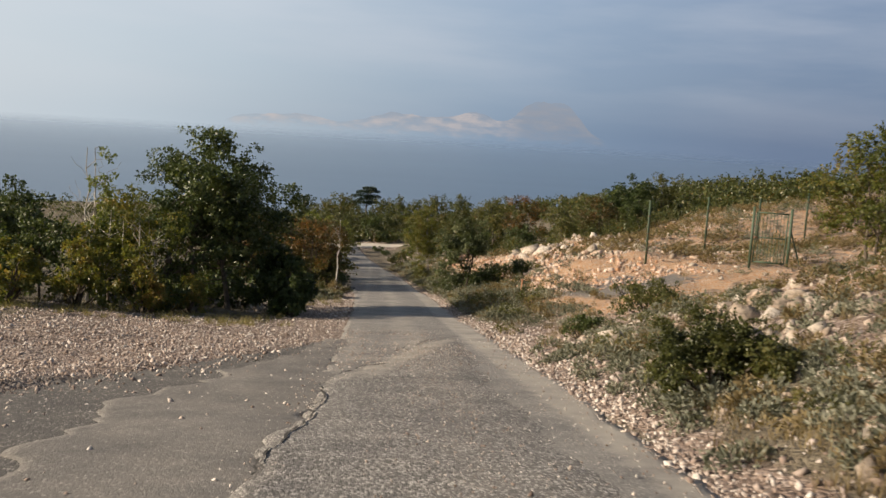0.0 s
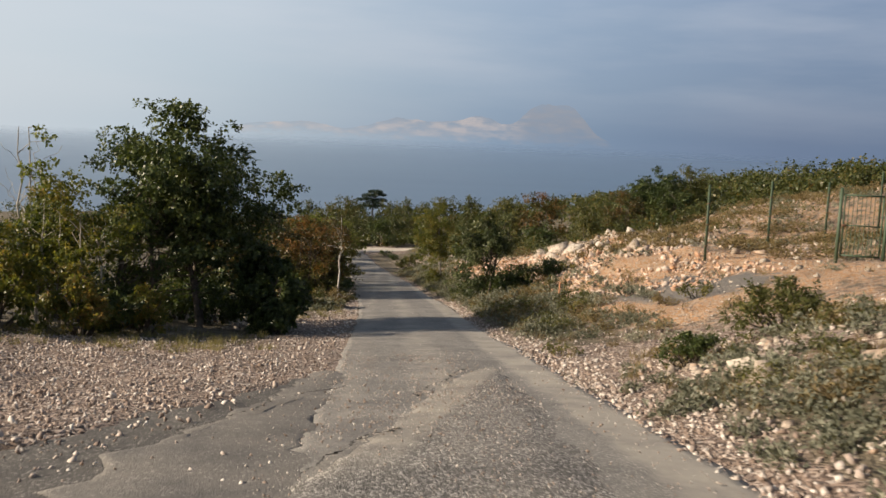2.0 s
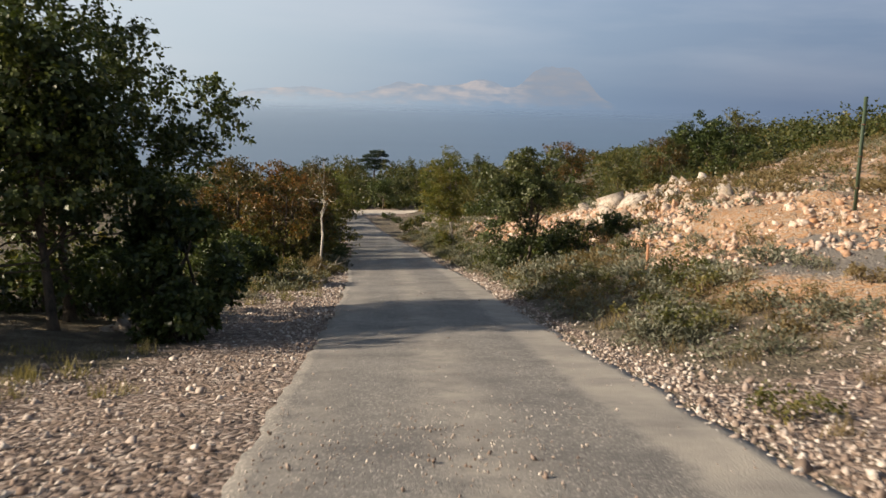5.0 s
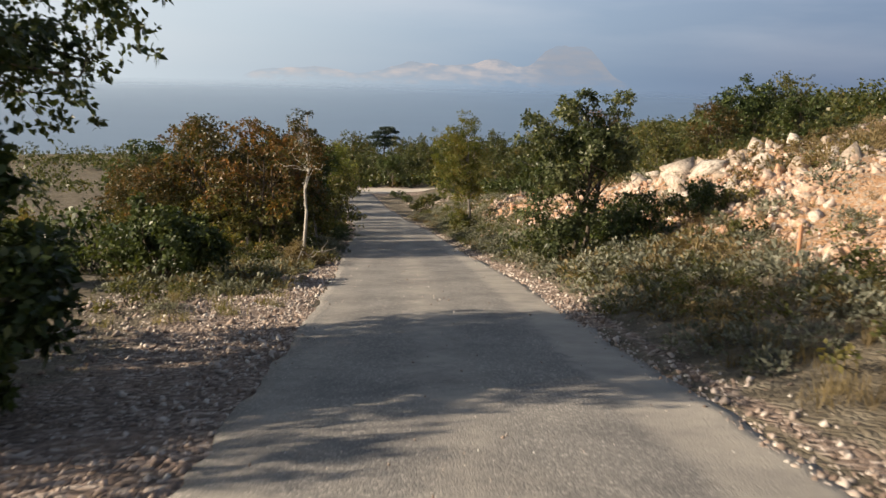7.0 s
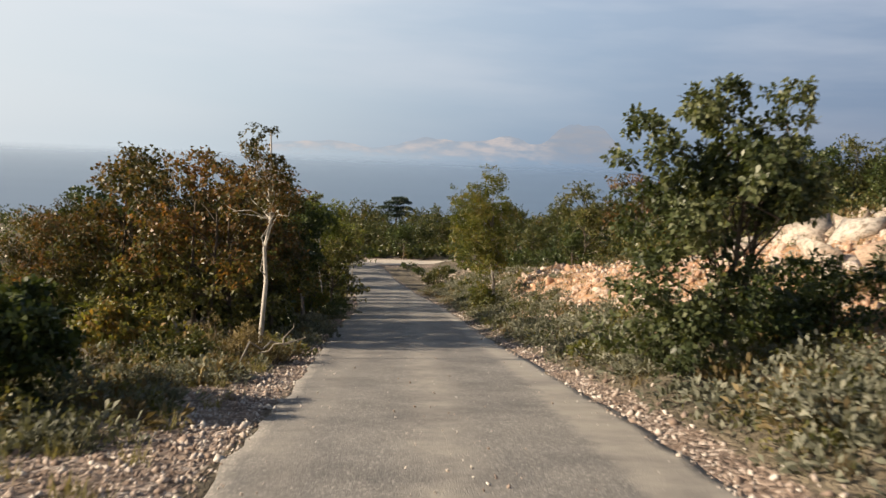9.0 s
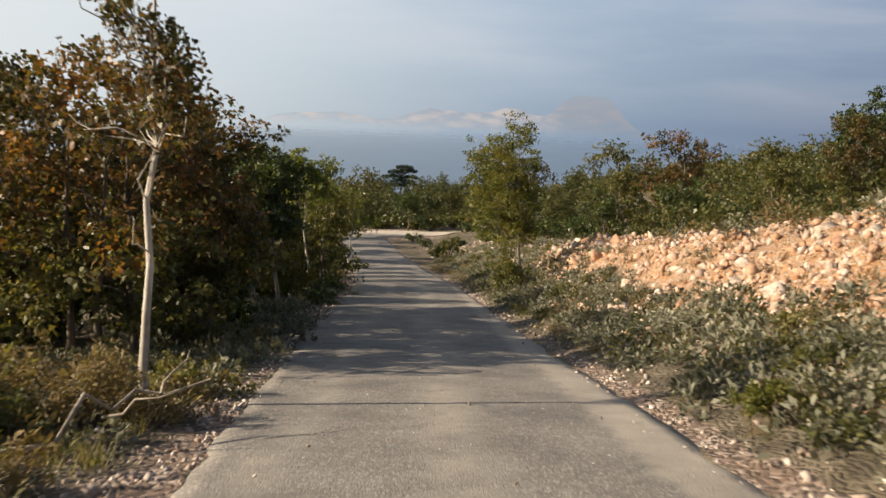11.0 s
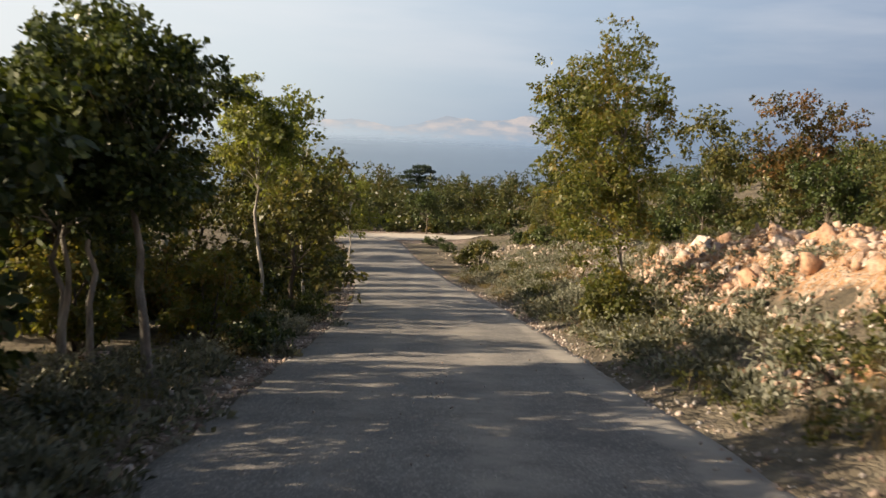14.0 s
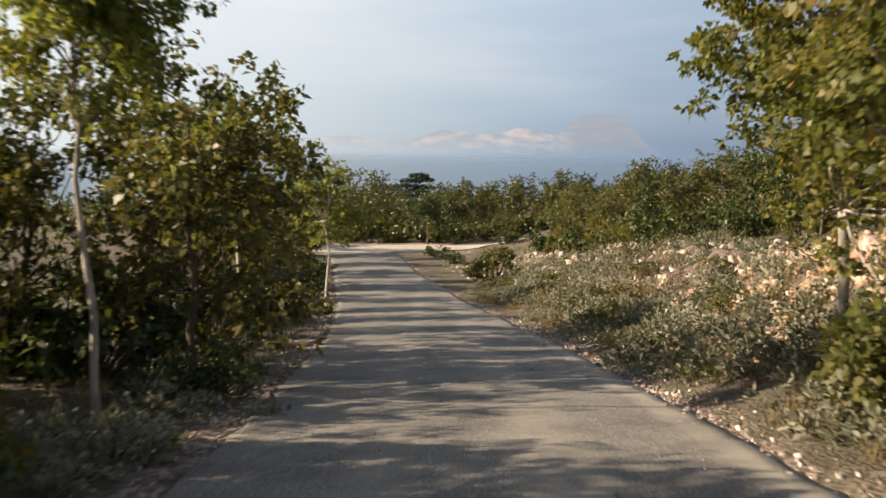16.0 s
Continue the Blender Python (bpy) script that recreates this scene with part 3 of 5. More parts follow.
def scatter_stones(rng, places, sizes, shapes):
    chunks = []
    which = rng.integers(len(shapes), size=len(places))
    for s, (v, f) in enumerate(shapes):
        sel = np.where(which == s)[0]
        if not len(sel):
            continue
        a = rng.uniform(0, 2 * math.pi, len(sel))
        ca, sa = np.cos(a), np.sin(a)
        vv = v[None] * sizes[sel][:, None, None]
        tilt = rng.normal(size=(len(sel), 2)) * 0.35
        z = vv[..., 2] + vv[..., 0] * tilt[:, :1] + vv[..., 1] * tilt[:, 1:]
        w = np.stack([vv[..., 0] * ca[:, None] - vv[..., 1] * sa[:, None], vv[..., 0] * sa[:, None] + vv[..., 1] * ca[:, None], z], -1)
        w += places[sel][:, None, :]
        ff = f[None] + (np.arange(len(sel)) * len(v))[:, None, None]
        chunks.append((w.reshape(-1, 3), ff.reshape(-1, 3)))
    return join(chunks)


# ---- the lie of the land ----
def smooth_profile(ys, zs, span):
    d = np.arange(-120, 700, 0.5)
    z = np.interp(d, ys, zs)
    z[d < ys[0]] = zs[0] + (d[d < ys[0]] - ys[0]) * (zs[1] - zs[0]) / (ys[1] - ys[0])
    kern = np.hanning(span * 2 + 1)
    kern /= kern.sum()
    return d, np.convolve(np.pad(z, span, mode="edge"), kern, "valid")


ROAD_Y, ROAD_Z = smooth_profile([0, 4.25, 10.6, 19, 24.2, 30, 38.7, 44.8, 51.3, 58.3, 75, 86, 100, 114, 126, 150, 192, 230, 300, 420],
                                [0, -0.71, -1.76, -3.09, -3.89, -4.76, -5.89, -6.76, -7.76, -8.74, -11.0, -12.1, -13.2, -14.05, -14.55, -15.3, -17.5, -22.0, -40.0, -75.0], 4)


CROSSFALL = 0.021   # the whole hillside, lane included, rises to the right


def road_z(y, x=0.0):
    return np.interp(y, ROAD_Y, ROAD_Z) + CROSSFALL * x


def left_edge(y):
    return np.interp(y, [-10, 30, 41, 46, 55, 66, 77, 86, 101, 114, 124, 140], [-0.65, -0.62, -0.75, -1.0, -1.5, -1.6, -2.05, -2.75, -4.4, -6.0, -8.6, -11.0])


def right_edge(y):
    return np.interp(y, [0, 7, 11.5, 24, 36, 54, 60, 66, 75, 86, 101, 114, 124, 140], [2.35, 2.4, 2.66, 2.75, 2.68, 2.52, 2.48, 2.42, 2.3, 1.1, -0.55, -1.8, -3.6, -6.0])


BANK_U = [0, 1, 2, 3, 4, 6, 8, 12, 20, 40]
BANK = {0: [0, .22, .5, .8, 1.1, 1.7, 2.2, 3.0, 4.2, 6], 14: [0, .22, .55, .9, 1.15, 1.7, 2.1, 2.6, 3.4, 5.5],
        24: [0, .06, .12, .22, .38, .85, 1.3, 1.8, 2.5, 5], 32: [0, .2, .5, .75, .95, 1.3, 1.65, 2.05, 2.7, 5.5],
        40: [0, .3, .55, .85, 1.35, 2.05, 2.3, 2.3, 3.0, 6.0], 48: [0, .25, .5, 1.0, 1.6, 2.5, 2.95, 3.1, 5.0, 8.0],
        64: [0, .2, .65, 1.5, 1.9, 1.95, 1.9, 2.2, 5.4, 8.5], 76: [0, .2, .5, 1.15, 1.6, 1.7, 1.7, 2.1, 4.6, 8.5],
        120: [0, .1, .2, .3, .5, .8, 1.2, 2.2, 4.4, 8.5]}


def fbm(x, y, seed=0, octaves=4):
    """Smooth value noise on arrays, about -1 to 1."""
    tot, amp = np.zeros(np.broadcast(x, y).shape), 1.0
    for o in range(octaves):
        f = 2.0 ** o
        xi, yi = np.floor(x * f).astype(int), np.floor(y * f).astype(int)
        fx, fy = x * f - xi, y * f - yi
        fx, fy = fx * fx * (3 - 2 * fx), fy * fy * (3 - 2 * fy)

        def cell(i, j):
            h = (i * 374761393 + j * 668265263 + (seed + o) * 1442695041) & 0xFFFFFFFF
            h = ((h ^ (h >> 13)) * 1274126177) & 0xFFFFFFFF
            return ((h ^ (h >> 16)) & 0xFFFF) / 32767.5 - 1
        tot = tot + amp * ((cell(xi, yi) * (1 - fx) + cell(xi + 1, yi) * fx) * (1 - fy) + (cell(xi, yi + 1) * (1 - fx) + cell(xi + 1, yi + 1) * fx) * fy)
        amp *= 0.5
    return tot / 1.9


def apron_edge(y):
    return np.interp(y, [-6, 4, 8, 11, 14, 17, 19.6], [-6.4, -6.0, -5.4, -4.2, -3.0, -1.8, -0.85])


def land_z(x, y):
    x, y = np.asarray(x, float), np.asarray(y, float)
    x, y = np.broadcast_arrays(x, y)
    u = np.maximum(x - np.where(y > 70, 2.36, right_edge(y)), 0)
    keys = sorted(BANK)
    yy = np.clip(y, keys[0], keys[-1])
    h = np.zeros(x.shape)
    for a, b in zip(keys[:-1], keys[1:]):
        t = np.clip((yy - a) / (b - a), 0, 1)
        inside = (yy >= a) & ((yy < b) | (b == keys[-1]))
        t = t * t * (3 - 2 * t)
        ha, hb = np.interp(u, BANK_U, BANK[a]), np.interp(u, BANK_U, BANK[b])
        h = np.where(inside, ha * (1 - t) + hb * t, h)
    h = h * np.interp(y, [120, 160, 200, 260], [1.0, 0.6, 0.4, 0.3])
    h = h + np.maximum(u - 40, 0) * 0.04
    v = np.maximum(left_edge(y) - x, 0)
    h = h + np.interp(v, [0, 1, 3, 6, 10, 20, 40, 80, 160], [0, 0.0, 0.03, 0.15, 0.3, 0.6, 1.2, 0.5, -14])
    off = np.minimum(np.maximum(u, v), 6) / 6
    rocky = np.clip((u - 1.2) / 2, 0, 1) * np.clip((y + 20) / 20, 0, 1) * np.clip((130 - y) / 20, 0, 1)
    rel = fbm(x * 0.9, y * 0.9, 3) * (0.03 + 0.10 * off) + fbm(x * 0.16, y * 0.16, 9, 3) * 0.35 * off
    rel = rel + np.abs(fbm(x * 1.7, y * 1.7, 5)) * (0.16 + 0.2 * np.clip((y - 42) / 6, 0, 1)) * rocky
    apron = np.where(y < 19.6, apron_edge(y), 9.0)
    on_road = (x < right_edge(y) - 0.26) & (x > np.minimum(left_edge(y), apron) + 0.26) & (y < 124)
    edge = np.minimum(np.maximum(u, v), 0.6) / 0.6
    return road_z(y, x) + h + rel * edge + np.where(on_road, -0.10, -0.014)


def spread(*runs):
    return np.unique(np.round(np.concatenate([np.arange(a, b, s) for a, b, s in runs]), 3))


def build_ground():
    xs = spread((-260, -60, 10), (-60, -20, 2.5), (-20, -9, 0.8), (-9, 12, 0.26), (12, 26, 0.5), (26, 60, 2), (60, 261, 10))
    ys = spread((-90, -6, 4), (-6, 2, 0.8), (2, 76, 0.28), (76, 125, 0.9), (125, 240, 3), (240, 460, 12))
    X, Y = np.meshgrid(xs, ys)
    Z = land_z(X, Y)
    nx, ny = len(xs), len(ys)
    i, j = np.meshgrid(np.arange(ny - 1), np.arange(nx - 1), indexing="ij")
    q = np.stack([i * nx + j, i * nx + j + 1, (i + 1) * nx + j + 1, (i + 1) * nx + j], -1).reshape(-1, 4)
    me = raw_mesh("ground", np.stack([X, Y, Z], -1).reshape(-1, 3), q, GROUND, True)
    u, v = X - right_edge(Y), left_edge(Y) - X
    bump01 = lambda t, a, b: np.clip((t - a) / (b - a), 0, 1)
    gravel = np.where(v > 0, (1 - bump01(v, 5, 9)) * (1 - bump01(Y, 22, 27)) + (1 - bump01(v, 0.8, 2.6)) * bump01(Y, 22, 27) * (1 - bump01(Y, 38, 44)) * 1.0
                      + 0.75 * (1 - bump01(v, 0.1, 0.7)) * bump01(Y, 38, 44), 0)
    gravel = gravel + np.where(u > 0, np.maximum((1 - bump01(u, 0.1, np.interp(Y, [24, 28, 40, 46], [1.0, 0.5, 0.5, 0.25]))), (1 - bump01(u, 1.5, 4)) * bump01(Y, 15, 18) * (1 - bump01(Y, 22, 25))), 0)
    gravel = gravel + np.where(Y < 19, 0.8, 0.52) * bump01(u, 1, 3) * (1 - bump01(Y, 80, 100))
    # far turnout of pale gravel
    far = np.exp(-((Y - 121) / 6) ** 4) * np.clip((X + 12) / 3, 0, 1) * np.clip((4 - X) / 3, 0, 1)
    gravel = np.maximum(gravel, far * 1.4)
    soil = np.where(u > 1.6, np.exp(-((Y - 30.0 - 0.2 * u) / 6.5) ** 2) * bump01(u, 1.5, 3.5) * (1 - bump01(u, 9, 13)), 0)
    soil = np.maximum(soil, bump01(u, 2.0, 3.2) * (1 - bump01(u, 7.5, 10)) * bump01(Y, 33, 38) * (1 - bump01(Y, 68, 76)))
    soil = np.maximum(soil, bump01(u, 2, 5) * 0.48 * (1 - bump01(Y, 60, 90)) * (1 - bump01(u, 20, 30)))
    grey = np.exp(-(((X - 8.5) / 2.3) ** 2 + ((Y - 30.6) / 3.2) ** 2)) * 1.15
    grey = np.maximum(grey, 0.5 * bump01(v, 0.5, 1.2) * (1 - bump01(v, 4.5, 6.5)) * (1 - bump01(Y, 11, 15)))
    col = np.stack([gravel, soil, grey, np.ones_like(soil)], -1).clip(0, 1).reshape(-1, 4).astype(np.float32)
    at = me.color_attributes.new("zones", "FLOAT_COLOR", "POINT")
    at.data.foreach_set("color", col.ravel())
    tagged(new("ground", me), "stony karst hillside of gravel, orange soil and dry litter", "ground", kind="structure")


build_ground()


def build_strip(name, ys, lo, hi, cols, lift, mat, label, category, jag=0.04, seed=0, depth=0.12, taper=False):
    """A sheet of paving between two edge lines, with broken edges that have a thickness."""
    n = len(ys)
    L = lo + fbm(ys * 1.3, ys * 0 + 3.3, seed) * jag + fbm(ys * 5.0, ys * 0 + 9.1, seed + 1) * jag * 0.6
    R = hi + fbm(ys * 1.1, ys * 0 + 5.7, seed + 2) * jag + fbm(ys * 5.0, ys * 0 + 1.9, seed + 3) * jag * 0.6
    t = np.linspace(0, 1, cols)
    X = L[:, None] + (R - L)[:, None] * t
    Y = np.repeat(ys[:, None], cols, 1)
    Z = road_z(Y, X) + lift + fbm(X * 0.7, Y * 0.7, 21) * 0.018 + 0.02 * np.sin(t * math.pi)[None]
    if taper:
        Z = Z - (lift + 0.012) * np.clip((t - 0.72) / 0.24, 0, 1)[None] - (lift + 0.012) * np.clip((Y - ys[-1] + 2.0) / 2.0, 0, 1)
    top = np.stack([X, Y, Z], -1)
    rows = np.concatenate([top[:, :1] + [0.05 * -1, 0, -depth], top, top[:, -1:] + [0.05, 0, -depth]], 1)
    c = cols + 2
    i, j = np.meshgrid(np.arange(n - 1), np.arange(c - 1), indexing="ij")
    q = np.stack([i * c + j, i * c + j + 1, (i + 1) * c + j + 1, (i + 1) * c + j], -1).reshape(-1, 4)
    ob = new(name, raw_mesh(name, rows.reshape(-1, 3), q, mat))
    return tagged(ob, label, category, kind="structure")


ys = spread((-30, 2, 1.0), (2, 80, 0.16), (80, 123, 0.6))
build_strip("road", ys, left_edge(ys), right_edge(ys), 26, 0.0, ASPHALT, "narrow worn grey asphalt lane running downhill", "road", 0.08, 11)
ys = spread((-6, 20.4, 0.14))
crack = np.interp(ys, [-6, 6.7, 8.2, 8.9, 11.2, 12.2, 13.65, 14.2, 16.5, 18.0, 20.4], [-0.7, -0.76, -0.72, -0.5, -0.56, -0.3, -0.02, 0.25, 0.62, 1.05, 1.5])
build_strip("road_overlay", ys, crack, np.full(len(ys), 2.0), 18, 0.035, ASPHALT_COARSE, "coarse grey asphalt layer with a broken edge", "road", 0.16, 31, 0.05, True)
ys = spread((-6, 19.6, 0.16))
build_strip("old_apron", ys, apron_edge(ys), np.full(len(ys), -0.55), 30, -0.03, ASPHALT_DARK, "old dark asphalt apron breaking up under loose gravel", "road", 0.3, 57, 0.06)
build_strip("apron_patch", ys, np.interp(ys, [-6, 4, 8, 9.5, 11, 13, 15, 17, 19.6], [-2.2, -2.3, -2.55, -2.6, -2.35, -1.9, -1.5, -1.1, -0.8]), np.full(len(ys), -0.55), 20, 0.0, ASPHALT_OLD,
            "smooth grey asphalt patch with a broken edge", "road", 0.3, 51, 0.05)

# near-black that stands in for the shade down inside the cracks
CRACK_SHADE = plain("crack_shade", (0.035, 0.031, 0.027), 0.95)


def build_crack(points, wide, seed):
    """A crack in the paving, the shade in its gap painted as a flat dark strip."""
    rng = np.random.default_rng(seed)
    p = np.array(points, float)
    t = np.linspace(0, 1, 60)
    run = np.linspace(0, 1, len(p))
    x, y = np.interp(t, run, p[:, 0]), np.interp(t, run, p[:, 1])
    x = x + fbm(t * 9, t * 0 + seed, 4) * 0.10 + rng.normal(size=60) * 0.012
    w = wide * (0.35 + 0.65 * np.abs(fbm(t * 7, t * 0 + seed, 8))) * np.sin(t * math.pi) ** 0.3
    z = road_z(y, x) + 0.052
    v = np.concatenate([np.stack([x - w, y, z], -1), np.stack([x + w, y + 0.03, z], -1)])
    i = np.arange(59)
    f = np.stack([i, i + 60, i + 61, i + 1], -1)
    tagged(new("road_crack", raw_mesh("road_crack", v, f, CRACK_SHADE)), "dark crack in the asphalt, its shade a flat painted strip", "crack", kind="structure")


build_crack([(-0.78, 6.0), (-0.66, 7.4), (-0.52, 8.9), (-0.5, 10.2), (-0.55, 11.3)], 0.02, 1)
build_crack([(-1.75, 13.7), (-1.35, 15.0), (-0.9, 16.4), (-0.35, 17.2)], 0.03, 2)
build_crack([(0.45, 16.2), (0.8, 17.6), (1.3, 19.4)], 0.028, 3)
build_crack([(-0.5, 12.0), (-0.1, 13.5), (0.25, 14.0)], 0.025, 4)

PALE_GRAVEL = plain("pale_gravel", (0.56, 0.50, 0.43), 0.95)


def build_layby():
    gx, gy = np.linspace(-9.5, 6.5, 40), np.linspace(113.0, 128.5, 30)
    X, Y = np.meshgrid(gx, gy)
    # an uneven lens of pale gravel on the outside of the bend
    mid = 120.8 + 0.12 * (X + 2)
    half = 3.6 * np.sqrt(np.clip(1 - ((X + 2.6) / 6.6) ** 2, 0, 1)) + fbm(X * 0.5, Y * 0 + 2, 6) * 0.9
    Y = mid + (Y - 120.75) / 7.75 * np.maximum(half, 0.3)
    Z = land_z(X, Y) + 0.05
    Z = np.maximum(Z, road_z(Y, X) + 0.03)
    i, j = np.meshgrid(np.arange(29), np.arange(39), indexing="ij")
    q = np.stack([i * 40 + j, i * 40 + j + 1, (i + 1) * 40 + j + 1, (i + 1) * 40 + j], -1).reshape(-1, 4)
    tagged(new("layby_ground", raw_mesh("layby_ground", np.stack([X, Y, Z], -1).reshape(-1, 3), q, PALE_GRAVEL, True)), "pale gravel lay-by at the bend", "gravel", kind="structure")


build_layby()

# ---- sea and island ----
SEA_Z = -36.0
rad = np.array([60, 200, 400, 700, 1100, 1700, 2600, 3700, 4880.0])
ang = np.linspace(0, 2 * math.pi, 97)[:-1]
disc = np.stack([rad[:, None] * np.cos(ang), 30 + rad[:, None] * np.sin(ang), np.full((9, 96), SEA_Z)], -1).reshape(-1, 3)
i, j = np.meshgrid(np.arange(8), np.arange(96), indexing="ij")
q = np.stack([i * 96 + j, (i + 1) * 96 + j, (i + 1) * 96 + (j + 1) % 96, i * 96 + (j + 1) % 96], -1).reshape(-1, 4)
tagged(new("sea", raw_mesh("sea", disc, q, SEA)), "calm blue-grey sea with haze painted in far out", "sea", kind="structure")


def build_island():
    n, m = 200, 9
    s = np.linspace(0, 1, n)
    # a long low back, a broad middle and a blunt peak near one end
    H = 58 * np.exp(-((s - 0.13) / 0.14) ** 4) + 92 * np.exp(-((s - 0.45) / 0.15) ** 2) + 100 * np.exp(-((s - 0.66) / 0.11) ** 2) + 180 * np.exp(-np.abs((s - 0.845) / 0.095) ** 3) + 30 * np.exp(-((s - 0.95) / 0.06) ** 4)
    H = H * (1 + 0.16 * fbm(s * 14, s * 0, 2) + 0.06 * fbm(s * 50, s * 0, 4)) + 1.0
    X = -740 + 1840 * s
    rows = []
    for k in range(m):
        t = k / (m - 1)
        rows.append(np.stack([X, 4550 + 130 * (t - 0.5) + 12 * fbm(s * 20, s * 0 + k, 7), SEA_Z - 4 + (H + 4) * np.sin(t * math.pi) ** 0.8], -1))
    V = np.stack(rows, 1)
    i, j = np.meshgrid(np.arange(n - 1), np.arange(m - 1), indexing="ij")
    q = np.stack([i * m + j, (i + 1) * m + j, (i + 1) * m + j + 1, i * m + j + 1], -1).reshape(-1, 4)
    tagged(new("island_backdrop", raw_mesh("island", V.reshape(-1, 3), q, ISLAND, True)), "self-lit pinkish island with painted haze and a blunt peak across the sea", "island", kind="structure")


build_island()


# ---- trees ----
def on(x, y, dz=0.0):
    return (x, y, float(land_z(x, y)) + dz)


build_tree(on(-4.9, 29.6), 5.7, (-0.5, 1.0, 3.1, 2.25, 2.4, 2.0), 105000, 0.086, LEAF_OAK, BARK, 1,
           "large dark green evergreen oak with several stems", "tree", "oak_tree", stems=((-1.2, -2.2), (-0.5, -1.8), (0.5, -0.9), (0.2, 0.6)), trunk_r=0.09, k=52, trunk_to=0.58, top=0.95,
           extra=((0.9, 1.6, 2.6, 1.0), (0.3, 2.2, 3.4, 0.9), (0.8, 3.0, 3.6, 0.8), (-0.6, 2.2, 2.4, 1.1), (1.5, 3.6, 2.2, 0.8), (-1.2, -1.4, 3.2, 0.9), (-0.4, -1.2, 4.0, 0.8), (2.0, 4.3, 3.3, 0.6), (1.7, 3.6, 3.0, 0.8), (1.3, 2.8, 2.6, 0.9), (-0.1, 1.1, 5.25, 0.5), (-0.7, 1.0, 4.9, 0.75), (0.5, 1.2, 4.6, 0.8), (-1.5, 1.0, 4.2, 0.8), (1.0, 1.4, 3.9, 0.8),
                  (1.2, 0, 1.6, 0.9), (-1.0, -1, 1.6, 1.0), (0.2, 0.2, 2.4, 1.1), (-0.9, 0.4, 3.0, 1.1), (-1.6, -0.6, 2.4, 1.0), (0.6, -0.4, 3.2, 0.9), (-1.5, 0.2, 1.0, 0.8), (0.6, -0.2, 0.9, 0.7)))
build_tree(on(-7.2, 26.9), 3.7, (0.0, 0.2, 2.0, 1.7, 1.3, 1.65), 20000, 0.07, LEAF_YELLOW, BARK_PALE, 16, "yellow-green small tree with pale slender stems", "tree", "tree",
           stems=((0, 0), (0.6, -0.3), (-0.6, 0.1), (1.1, 0.1)), trunk_r=0.035, k=34, trunk_to=0.7, top=0.9)
build_tree(on(-8.6, 29.3), 5.7, (0.05, 0, 3.5, 0.6, 0.6, 1.5), 1300, 0.09, LEAF_LIME, BARK_PALE, 2, "slender half-bare sapling with pale twigs", "tree", "sapling",
           stems=((0, 0), (-0.25, -0.2)), trunk_r=0.045, k=20, clump=(0.2, 0.42), trunk_to=0.85, twigs=16)
build_tree(on(-1.8, 44.7), 3.85, (0.05, 0, 2.8, 0.75, 0.75, 1.0), 6500, 0.05, LEAF_RUST, BARK_PALE, 3, "slender tree with white bark and sparse rusty leaves", "tree", "birch_tree",
           trunk_r=0.045, k=22, clump=(0.22, 0.42), trunk_to=0.94, twigs=5, bare=0.58, straight=0.008)
build_tree(on(3.75, 39.8), 3.45, (0.15, 0, 2.0, 1.1, 1.1, 0.95), 36000, 0.062, LEAF_HOLM, BARK, 4, "round green oak with gaps in its crown beside the road", "tree", "oak_tree",
           stems=((0, 0), (0.25, 0.2)), trunk_r=0.06, k=22, lean=(0.35, 0), extra=((0.85, 0.3, 2.75, 0.36), (0.95, 0.3, 3.05, 0.25), (0.2, 0.3, 2.8, 0.45), (-0.85, -0.3, 2.65, 0.30), (-0.8, -0.3, 2.25, 0.38), (-0.5, -0.2, 1.7, 0.5), (0.75, 0.2, 2.1, 0.5), (-0.75, -0.5, 0.6, 0.6), (-0.35, -0.6, 0.5, 0.6), (-0.6, -0.3, 1.1, 0.5), (0.2, -0.3, 0.9, 0.5)), clump=(0.26, 0.42), trunk_to=0.6)
build_tree(on(4.0, 67.2), 5.3, (-0.6, -0.9, 3.0, 1.1, 1.8, 2.05), 66000, 0.060, LEAF_YELLOW, BARK_GREY, 5, "tall tree with yellow-green leaves beside the rubble bank", "tree", "tree",
           trunk_r=0.07, k=44, bare=0.35, extra=((-0.45, 0, 4.9, 0.7), (-0.9, -2.8, 1.2, 0.5), (-0.5, -2.4, 0.5, 0.5), (-1.55, -3.5, 2.3, 0.6), (-1.4, -3.2, 3.1, 0.7), (-1.1, -2.4, 3.9, 0.8), (-0.6, -0.6, 4.3, 0.9), (-0.1, -0.3, 3.4, 0.85), (-0.7, -1.6, 2.4, 0.8), (-0.1, -0.4, 2.0, 0.6), (-1.75, -1.0, 3.6, 0.5), (-1.6, -0.6, 4.3, 0.5), (-1.7, -1.2, 2.7, 0.45)), trunk_to=0.8)
build_tree(on(-2.7, 58.8), 4.1, (-0.6, 0.2, 2.75, 1.3, 1.6, 1.1), 48000, 0.072, LEAF_OAK, BARK_GREY, 6, "dark-crowned oak with a leaning bare trunk", "tree", "oak_tree",
           trunk_r=0.065, k=40, clump=(0.28, 0.5), lean=(0.2, 0), trunk_to=0.68, bare=0.66, straight=0.006)
build_tree(on(-2.85, 66.2), 4.65, (0.0, 0.2, 3.65, 1.1, 1.05, 1.05), 24000, 0.062, LEAF_LIME, BARK_ASH, 7, "light green tree with a thin pale trunk", "tree", "tree",
           trunk_r=0.042, k=24, clump=(0.26, 0.46), trunk_to=0.9, bare=0.6, straight=0.018, lean=(-0.25, 0))
